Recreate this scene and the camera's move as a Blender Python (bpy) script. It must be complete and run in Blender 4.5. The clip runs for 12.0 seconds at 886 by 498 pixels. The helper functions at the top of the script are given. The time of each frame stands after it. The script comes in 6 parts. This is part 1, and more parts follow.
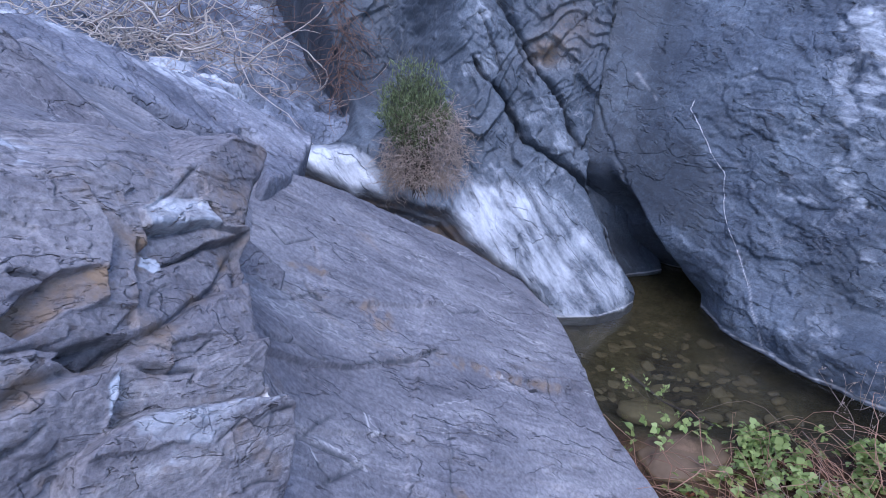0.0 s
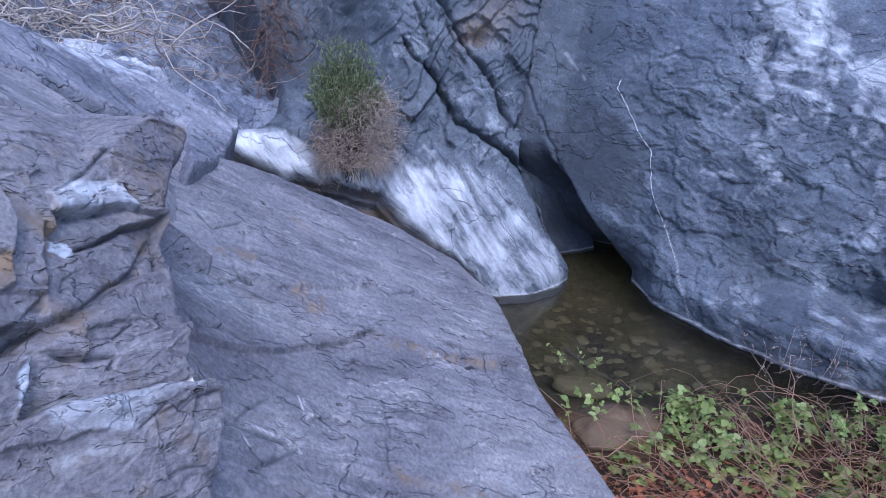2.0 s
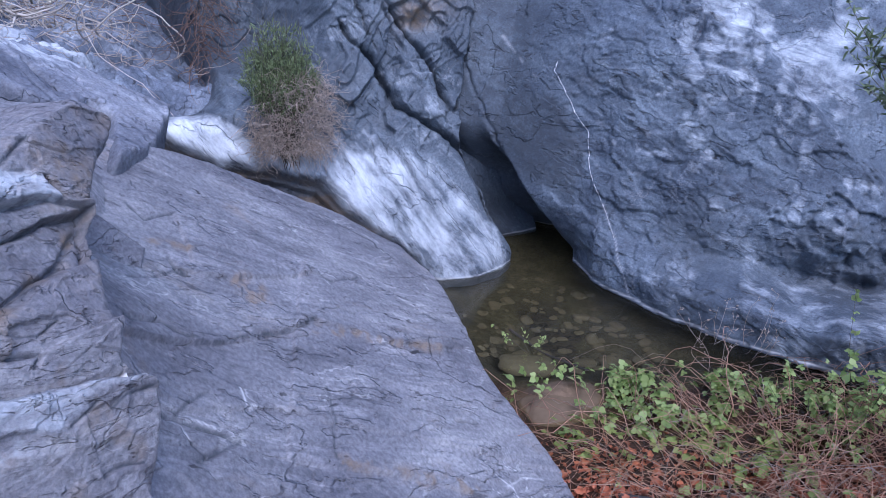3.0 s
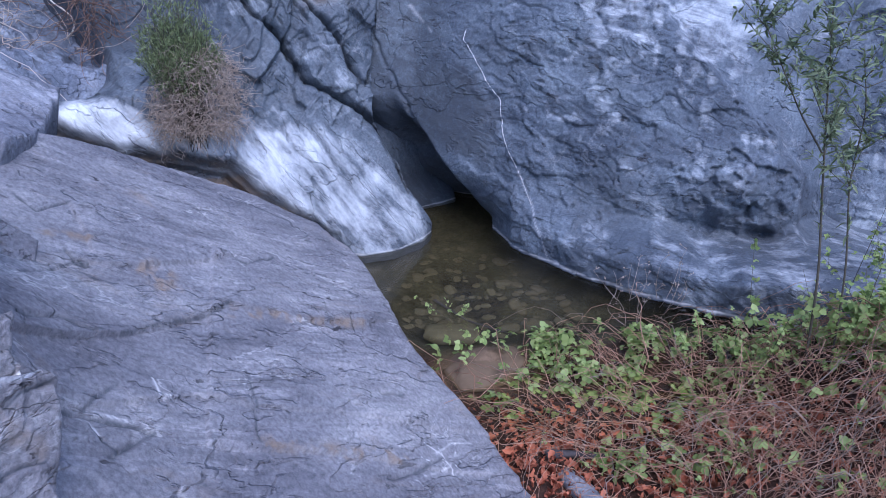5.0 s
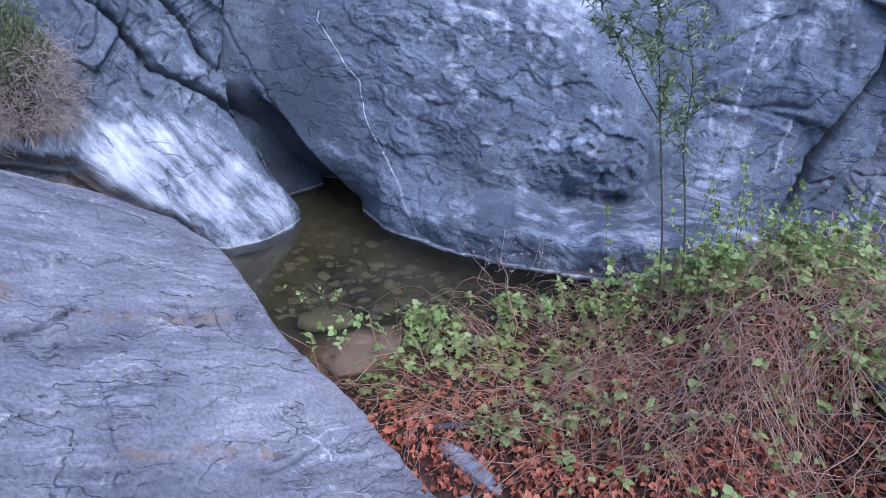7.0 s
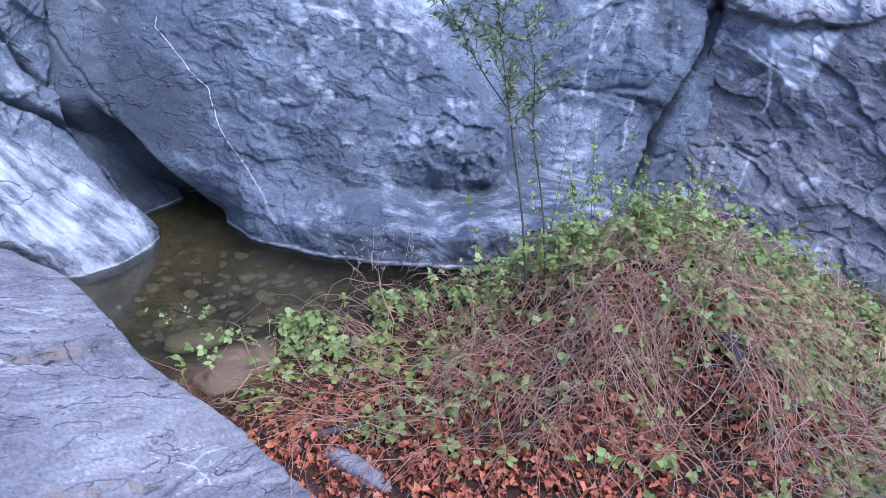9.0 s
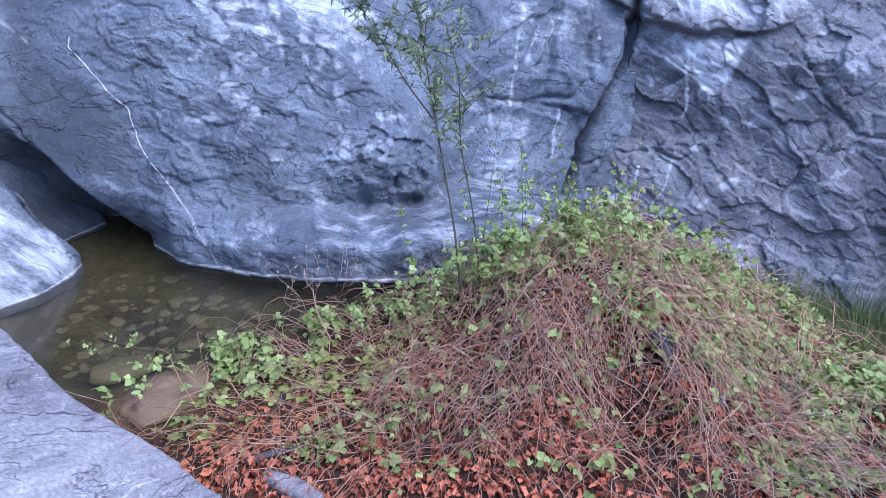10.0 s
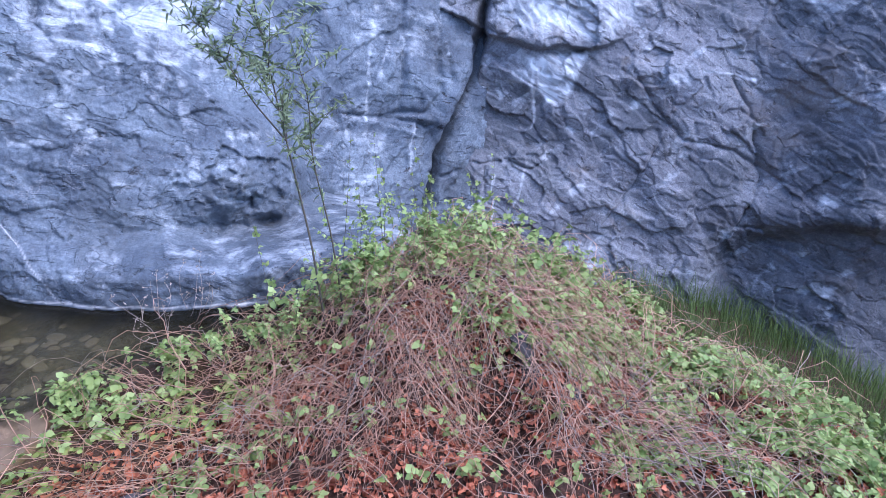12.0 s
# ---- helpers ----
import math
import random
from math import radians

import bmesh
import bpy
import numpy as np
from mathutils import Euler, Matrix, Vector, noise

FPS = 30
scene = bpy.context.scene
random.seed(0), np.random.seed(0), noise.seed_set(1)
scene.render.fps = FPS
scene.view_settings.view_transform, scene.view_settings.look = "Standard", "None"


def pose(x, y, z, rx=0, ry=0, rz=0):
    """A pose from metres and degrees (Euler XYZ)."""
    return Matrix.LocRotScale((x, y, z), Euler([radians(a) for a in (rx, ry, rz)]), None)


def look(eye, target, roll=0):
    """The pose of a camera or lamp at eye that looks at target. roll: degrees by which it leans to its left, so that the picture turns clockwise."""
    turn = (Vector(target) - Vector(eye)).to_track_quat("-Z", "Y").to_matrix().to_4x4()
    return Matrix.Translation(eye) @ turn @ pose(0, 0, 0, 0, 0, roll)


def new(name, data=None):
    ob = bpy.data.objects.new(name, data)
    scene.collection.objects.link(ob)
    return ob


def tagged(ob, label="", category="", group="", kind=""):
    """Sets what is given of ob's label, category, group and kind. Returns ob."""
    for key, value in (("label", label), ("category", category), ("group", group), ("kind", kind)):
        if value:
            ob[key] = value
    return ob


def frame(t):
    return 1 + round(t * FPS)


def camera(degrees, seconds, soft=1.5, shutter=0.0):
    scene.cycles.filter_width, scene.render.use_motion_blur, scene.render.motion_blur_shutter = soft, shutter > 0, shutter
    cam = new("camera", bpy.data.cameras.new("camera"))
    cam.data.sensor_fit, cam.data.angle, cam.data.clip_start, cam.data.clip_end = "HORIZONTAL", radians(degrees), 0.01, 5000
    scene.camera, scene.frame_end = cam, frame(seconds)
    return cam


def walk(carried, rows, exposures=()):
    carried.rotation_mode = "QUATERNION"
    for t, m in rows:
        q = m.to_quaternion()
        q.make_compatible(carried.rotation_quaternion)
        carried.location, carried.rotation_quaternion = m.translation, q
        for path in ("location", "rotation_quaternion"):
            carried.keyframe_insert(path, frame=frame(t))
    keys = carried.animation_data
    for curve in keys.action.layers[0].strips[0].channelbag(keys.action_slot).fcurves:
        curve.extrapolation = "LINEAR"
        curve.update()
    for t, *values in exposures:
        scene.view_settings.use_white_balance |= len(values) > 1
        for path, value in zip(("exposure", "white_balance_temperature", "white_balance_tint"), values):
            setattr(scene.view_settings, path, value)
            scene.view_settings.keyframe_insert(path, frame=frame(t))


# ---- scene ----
cam = camera(66.05, 12.0, soft=0.6)
EXPOSURES = [(0, 0.75, 5350, 24), (3, 0.8, 5350, 24), (6.5, 0.95, 5350, 24), (9.5, 1.4, 5350, 24), (12, 1.6, 5350, 24)]
walk(cam, [
    (0, pose(-0.000, 0.000, 1.710, 70.00, 0.00, -0.00)),
    (0.5, pose(0.000, -0.000, 1.705, 70.04, 0.05, -0.70)),
    (1, pose(0.005, -0.003, 1.700, 69.94, 0.38, -0.30)),
    (1.5, pose(0.018, -0.007, 1.697, 69.51, 0.05, -2.68)),
    (2, pose(0.027, -0.007, 1.692, 68.78, -0.19, -5.25)),
    (2.5, pose(0.036, -0.007, 1.689, 68.05, -0.34, -8.04)),
    (3, pose(0.039, -0.006, 1.686, 67.57, -0.29, -10.15)),
    (5, pose(0.077, -0.016, 1.676, 65.42, 0.50, -17.12)),
    (5.5, pose(0.095, -0.027, 1.670, 64.99, 0.63, -19.39)),
    (6, pose(0.111, -0.035, 1.670, 64.56, 0.70, -22.73)),
    (6.5, pose(0.126, -0.042, 1.670, 64.23, 0.52, -25.49)),
    (7, pose(0.139, -0.044, 1.670, 63.90, 0.25, -27.81)),
    (9, pose(0.191, -0.082, 1.665, 63.66, 1.16, -39.13)),
    (9.5, pose(0.209, -0.095, 1.664, 64.16, 1.48, -41.93)),
    (10, pose(0.215, -0.104, 1.663, 64.59, 1.40, -44.74)),
    (10.5, pose(0.224, -0.116, 1.666, 65.02, 1.18, -47.64)),
    (11, pose(0.233, -0.129, 1.666, 65.37, 1.01, -50.75)),
    (11.5, pose(0.240, -0.138, 1.668, 65.50, 0.63, -53.67)),
    (12, pose(0.247, -0.145, 1.669, 65.62, -0.02, -55.94)),
], exposures=EXPOSURES)

# ---- light ----
SUN_ELEV, SUN_TURN = 55.0, 172.0      # degrees; over the open canyon, behind and to the right of the viewer
world = bpy.data.worlds.new("sky")
scene.world = world
world.use_nodes = True
wn = world.node_tree.nodes
sky = wn.new("ShaderNodeTexSky")
sky.sky_type, sky.sun_disc = "NISHITA", False
sky.sun_elevation, sky.sun_rotation = radians(SUN_ELEV), radians(SUN_TURN)
world.node_tree.links.new(sky.outputs[0], wn["Background"].inputs[0])
wn["Background"].inputs[1].default_value = 0.15
sun = new("sun", bpy.data.lights.new("sun", "SUN"))
sun.data.energy, sun.data.angle, sun.data.color = 1.15, radians(45), (1.0, 0.97, 0.92)
_a, _e = radians(SUN_TURN), radians(SUN_ELEV)
sun.matrix_world = look((math.sin(_a) * math.cos(_e) * 9, math.cos(_a) * math.cos(_e) * 9, math.sin(_e) * 9), (0, 0, 0))

# ---- noise on arrays ----
def hashed(ix, iy, iz, seed):
    h = (ix.astype(np.int64) * 374761393 + iy.astype(np.int64) * 668265263 + iz.astype(np.int64) * 2147483647 + seed * 974711) & 0xFFFFFFFF
    h = ((h ^ (h >> 13)) * 1274126177) & 0xFFFFFFFF
    h = ((h ^ (h >> 16)) * 2246822519) & 0xFFFFFFFF
    return ((h ^ (h >> 15)) & 0xFFFFFF) / float(0x1000000)


def vnoise(x, y, layer, seed=0):
    fx, fy = np.floor(x), np.floor(y)
    tx, ty = x - fx, y - fy
    tx, ty = (t * t * t * (t * (t * 6 - 15) + 10) for t in (tx, ty))
    z = np.zeros_like(fx) + layer
    a = hashed(fx, fy, z, seed) * (1 - tx) + hashed(fx + 1, fy, z, seed) * tx
    b = hashed(fx, fy + 1, z, seed) * (1 - tx) + hashed(fx + 1, fy + 1, z, seed) * tx
    return (a * (1 - ty) + b * ty) * 2 - 1


def fbm(x, y, octaves=4, seed=0, ridged=False):
    out, amp, tot = 0, 1.0, 0.0
    for o in range(octaves):
        n = vnoise(x * 2 ** o + 7.3 * o, y * 2 ** o - 3.1 * o, o, seed + o)
        out = out + amp * (1 - 2 * np.abs(n) if ridged else n)
        tot += amp
        amp *= 0.5
    return out / tot


def facets(x, y, seed, tilt=0.5, bend=0.5, spread=0.35):
    """Chipped rock: the upper envelope of tilted planes, one for each jittered cell (cell size 1)."""
    fx, fy = np.floor(x), np.floor(y)
    best = np.full(x.shape, -9.0)
    for i in (-1, 0, 1):
        for j in (-1, 0, 1):
            cx, cy = fx + i, fy + j
            o = np.zeros_like(cx)
            dx = x - cx - hashed(cx, cy, o, seed)
            dy = y - cy - hashed(cx, cy, o + 1, seed)
            gx, gy = hashed(cx, cy, o + 2, seed) - 0.5, hashed(cx, cy, o + 3, seed) - 0.5
            best = np.maximum(best, spread * hashed(cx, cy, o + 4, seed) + 2 * tilt * (gx * dx + gy * dy) - bend * (dx * dx + dy * dy))
    return best


def blocks(x, y, seed, tilt=0.25):
    """Broken blocks: each jittered cell is a flat face of its own height and lean, with a sharp step to its neighbours."""
    fx, fy = np.floor(x), np.floor(y)
    d1, out = np.full(x.shape, 9.0), np.zeros(x.shape)
    for i in (-1, 0, 1):
        for j in (-1, 0, 1):
            cx, cy = fx + i, fy + j
            o = np.zeros_like(cx)
            dx = x - cx - hashed(cx, cy, o, seed)
            dy = y - cy - hashed(cx, cy, o + 1, seed)
            d = np.abs(dx) + np.abs(dy) + 0.3 * np.maximum(np.abs(dx), np.abs(dy))
            face = hashed(cx, cy, o + 4, seed) - 0.5 + 2 * tilt * ((hashed(cx, cy, o + 2, seed) - 0.5) * dx + (hashed(cx, cy, o + 3, seed) - 0.5) * dy)
            near = d < d1
            out = np.where(near, face, out)
            d1 = np.where(near, d, d1)
    return out


def smooth(a, b, x):
    t = np.clip((x - a) / (b - a), 0, 1)
    return t * t * (3 - 2 * t)


def along(u, v, line):
    """Distance from each point to a line of points, and how far along it (0 to 1) the nearest place is."""
    best, pos, n = np.full(u.shape, 1e9), np.zeros(u.shape), len(line) - 1
    for i, ((ax, ay), (bx, by)) in enumerate(zip(line[:-1], line[1:])):
        dx, dy = bx - ax, by - ay
        t = np.clip(((u - ax) * dx + (v - ay) * dy) / (dx * dx + dy * dy + 1e-12), 0, 1)
        d = np.hypot(u - ax - t * dx, v - ay - t * dy)
        pos = np.where(d < best, (i + t) / n, pos)
        best = np.minimum(best, d)
    return best, pos


def inside(u, v, poly):
    """Signed distance to a closed outline, positive within it."""
    d, _ = along(u, v, list(poly) + [poly[0]])
    c = np.zeros(u.shape, bool)
    for (ax, ay), (bx, by) in zip(poly, list(poly[1:]) + [poly[0]]):
        c ^= ((ay > v) != (by > v)) & (u < (bx - ax) * (v - ay) / (by - ay + 1e-12) + ax)
    return np.where(c, d, -d)


def close_to(u, v, line, far):
    us, vs = [p[0] for p in line], [p[1] for p in line]
    return (u > min(us) - far) & (u < max(us) + far) & (v > min(vs) - far) & (v < max(vs) + far)


def crack(u, v, line, width, depth, wob=0.012, seed=3):
    """A cleft along a line: a wandering, tapering groove."""
    if u.ndim > 1:
        near, out = close_to(u, v, line, 0.05 + 8 * width), np.zeros(u.shape)
        out[near] = crack(u[near], v[near], line, width, depth, wob, seed)
        return out
    wu = u + wob * fbm(u * 14, v * 14, octaves=3, seed=seed)
    wv = v + wob * fbm(u * 14 + 5, v * 14 + 9, octaves=3, seed=seed + 7)
    d, s = along(wu, wv, line)
    taper = np.clip(np.minimum(s, 1 - s) * 8 + 0.3, 0, 1) * (0.75 + 0.5 * fbm(u * 9, v * 9, octaves=2, seed=seed + 1))
    w = width * np.clip(taper, 0.15, 2)
    return -depth * taper * (0.85 * np.exp(-d / w) + 0.15 * np.exp(-(d / (2.5 * w)) ** 2))


def lip(u, v, line, high, fade=0.12, wob=0.015, seed=4):
    """A broken edge along a line (drawn with u falling or rising): the rock on its +v side stands proud and dies away."""
    if u.ndim > 1:
        near, out = close_to(u, v, line, 0.03 + 6 * fade), np.zeros(u.shape)
        out[near] = lip(u[near], v[near], line, high, fade, wob, seed)
        return out
    wu = u + wob * fbm(u * 11, v * 11, octaves=4, seed=seed)
    wv = v + wob * fbm(u * 11 + 5, v * 11 + 9, octaves=4, seed=seed + 7)
    d, s = along(wu, wv, line)
    side = inside(wu, wv, list(line) + [(a, b + 1.5) for a, b in line[::-1]]) > 0
    ends = np.clip(np.minimum(s, 1 - s) * 7, 0, 1)
    return high * ends * np.where(side, np.exp(-d / fade), np.exp(-d / 0.003))


# ---- meshes ----
def mesh_of(name, verts, faces, material=None, flat=False):
    me = bpy.data.meshes.new(name)
    me.from_pydata(verts, [], faces)
    me.update()
    if not flat:
        me.polygons.foreach_set("use_smooth", [True] * len(me.polygons))
    if material:
        me.materials.append(material)
    return me


def thing(name, me, label, category="", kind="", group="", m=None):
    ob = new(name, me)
    if m is not None:
        ob.matrix_world = m
    return tagged(ob, label, category, group, kind)


def part(name, me, parent, label="", kind=""):
    ob = new(name, me)
    ob.parent = parent
    return tagged(ob, label, kind=kind)


def basis(o, u, v, n):
    m = Matrix.Identity(4)
    for i in range(3):
        m[i][0], m[i][1], m[i][2], m[i][3] = u[i], v[i], n[i], o[i]
    return m


def frame_of(o, n, u):
    n = Vector(n).normalized()
    u = Vector(u)
    u = (u - n * u.dot(n)).normalized()
    return basis(o, u, n.cross(u), n)


def spaced(a, b, step, fine):
    """Grid lines from a to b: close together within the fine stretch (from, to, step), wider outside it."""
    if not fine:
        return np.linspace(a, b, int((b - a) / step) + 1)
    lo, hi, close = fine
    return np.unique(np.concatenate([np.linspace(a, lo, max(2, int((lo - a) / step))), np.linspace(lo, hi, int((hi - lo) / close)), np.linspace(hi, b, max(2, int((b - hi) / step)))]))


def sheet(name, u0, u1, v0, v1, step, height, depth, material, fine_u=None, fine_v=None):
    """A solid block of rock whose face is height(u, v) over a plane; closed at the sides and the back."""
    U, V = np.meshgrid(spaced(u0, u1, step, fine_u), spaced(v0, v1, step, fine_v), indexing="ij")
    nu, nv = U.shape
    H, marks = height(U, V)
    front = np.stack([U, V, H], -1).reshape(-1, 3)
    idx = np.arange(nu * nv).reshape(nu, nv)
    quads = np.stack([idx[:-1, :-1], idx[1:, :-1], idx[1:, 1:], idx[:-1, 1:]], -1).reshape(-1, 4)
    rim = np.concatenate([idx[:, 0], idx[-1, 1:], idx[-2::-1, -1], idx[0, -2:0:-1]])
    back = front[rim].copy()
    back[:, 2] = min(H.min() - 0.05, -depth)
    base, n = nu * nv, len(rim)
    k = np.arange(n)
    sides = np.stack([rim[k], base + k, base + (k + 1) % n, rim[(k + 1) % n]], -1)
    me = bpy.data.meshes.new(name)
    co, quad = np.concatenate([front, back]), np.concatenate([quads, sides])
    nq = len(quad)
    me.vertices.add(len(co))
    me.vertices.foreach_set("co", co.astype(np.float32).ravel())
    me.loops.add(nq * 4 + n)
    me.loops.foreach_set("vertex_index", np.concatenate([quad.ravel(), np.arange(base + n - 1, base - 1, -1)]).astype(np.int32))
    me.polygons.add(nq + 1)
    me.polygons.foreach_set("loop_start", np.append(np.arange(nq) * 4, nq * 4).astype(np.int32))
    me.polygons.foreach_set("use_smooth", np.ones(nq + 1, bool))
    me.materials.append(material)
    me.update(calc_edges=True)
    me.validate()
    for key, a in marks.items():
        at = me.attributes.new(key, "FLOAT", "POINT")
        at.data.foreach_set("value", np.concatenate([np.broadcast_to(a, U.shape).ravel(), np.zeros(n)]).astype(np.float32))
    return me


class Soup:
    """Collects many small pieces into one mesh."""
    def __init__(self):
        self.v, self.f, self.n = [], [], 0

    def add(self, verts, faces):
        self.v.append(np.asarray(verts, float))
        self.f.extend([[i + self.n for i in f] for f in faces])
        self.n += len(verts)

    def tube(self, pts, r0, r1, sides=4):
        pts = np.asarray(pts, float)
        n = len(pts)
        tan = np.gradient(pts, axis=0)
        tan /= np.linalg.norm(tan, axis=1)[:, None] + 1e-9
        ref = np.where(np.abs(tan[:, 2:3]) > 0.9, np.array([[1.0, 0, 0]]), np.array([[0, 0, 1.0]]))
        a = np.cross(tan, ref)
        a /= np.linalg.norm(a, axis=1)[:, None] + 1e-9
        b = np.cross(tan, a)
        r = np.linspace(r0, r1, n)[:, None]
        ring = [pts + r * (a * math.cos(6.2832 * k / sides) + b * math.sin(6.2832 * k / sides)) for k in range(sides)]
        verts = np.stack(ring, 1).reshape(-1, 3)
        faces = [[i * sides + k, i * sides + (k + 1) % sides, (i + 1) * sides + (k + 1) % sides, (i + 1) * sides + k] for i in range(n - 1) for k in range(sides)]
        faces += [list(range(sides))[::-1], [(n - 1) * sides + k for k in range(sides)]]
        self.add(verts, faces)

    def mesh(self, name, material, flat=False):
        return mesh_of(name, np.concatenate(self.v).tolist(), self.f, material, flat)


# ---- materials ----
def nodes_of(name):
    m = bpy.data.materials.new(name)
    m.use_nodes = True
    return m, m.node_tree.nodes, m.node_tree.links, m.node_tree.nodes["Principled BSDF"]


def ramp(nt, stops, fac):
    r = nt.nodes.new("ShaderNodeValToRGB")
    while len(r.color_ramp.elements) < len(stops):
        r.color_ramp.elements.new(0.5)
    for e, (p, c) in zip(r.color_ramp.elements, stops):
        e.position, e.color = p, (*c, 1) if len(c) == 3 else c
    nt.links.new(fac, r.inputs[0])
    return r.outputs[0]


def noise_node(nt, coord, scale, detail=6, rough=0.6, distort=0.0):
    n = nt.nodes.new("ShaderNodeTexNoise")
    n.inputs["Scale"].default_value, n.inputs["Detail"].default_value = scale, detail
    n.inputs["Roughness"].default_value, n.inputs["Distortion"].default_value = rough, distort
    nt.links.new(coord, n.inputs["Vector"])
    return n.outputs[0]


def mixed(nt, fac, a, b, mode="MIX"):
    n = nt.nodes.new("ShaderNodeMix")
    n.data_type, n.blend_type = "RGBA", mode
    for s, v in ((n.inputs[0], fac), (n.inputs[6], a), (n.inputs[7], b)):
        if isinstance(v, (int, float)):
            s.default_value = v
        elif isinstance(v, tuple):
            s.default_value = (*v, 1)
        else:
            nt.links.new(v, s)
    return n.outputs[2]


def maths(nt, op, a, b=0.0, clamp=False):
    n = nt.nodes.new("ShaderNodeMath")
    n.operation, n.use_clamp = op, clamp
    for s, v in ((n.inputs[0], a), (n.inputs[1], b)):
        if isinstance(v, (int, float)):
            s.default_value = v
        else:
            nt.links.new(v, s)
    return n.outputs[0]


def attr(nt, name):
    n = nt.nodes.new("ShaderNodeAttribute")
    n.attribute_name = name
    return n.outputs["Fac"]


def oriented(nt, coord, turn, scale):
    """Coordinates turned first and then stretched, so that a pattern can run at a slant."""
    a, b = nt.nodes.new("ShaderNodeMapping"), nt.nodes.new("ShaderNodeMapping")
    a.inputs["Rotation"].default_value = [radians(k) for k in turn]
    b.inputs["Scale"].default_value = scale
    nt.links.new(coord, a.inputs[0])
    nt.links.new(a.outputs[0], b.inputs[0])
    return b.outputs[0]


def warped(nt, coord, scale, amount):
    """Coordinates shifted by noise, so that drawn patterns wander."""
    w = nt.nodes.new("ShaderNodeTexNoise")
    w.inputs["Scale"].default_value, w.inputs["Detail"].default_value = scale, 4
    nt.links.new(coord, w.inputs["Vector"])
    v = nt.nodes.new("ShaderNodeVectorMath")
    v.operation = "MULTIPLY_ADD"
    nt.links.new(w.outputs["Color"], v.inputs[0])
    v.inputs[1].default_value = (amount, amount, amount)
    nt.links.new(coord, v.inputs[2])
    return v.outputs[0]


def terraced(nt, value, levels, sharp=0.12):
    """Flat treads with short steep risers between them."""
    q = maths(nt, "MULTIPLY", value, levels)
    f = maths(nt, "FRACT", q)
    rise = maths(nt, "MULTIPLY", maths(nt, "SUBTRACT", f, 1 - sharp, True), 1 / sharp)
    return maths(nt, "DIVIDE", maths(nt, "ADD", maths(nt, "FLOOR", q), rise), levels)


def gated(nt, fac, lo, hi):
    return ramp(nt, [(lo, (0, 0, 0)), (hi, (1, 1, 1))], fac)


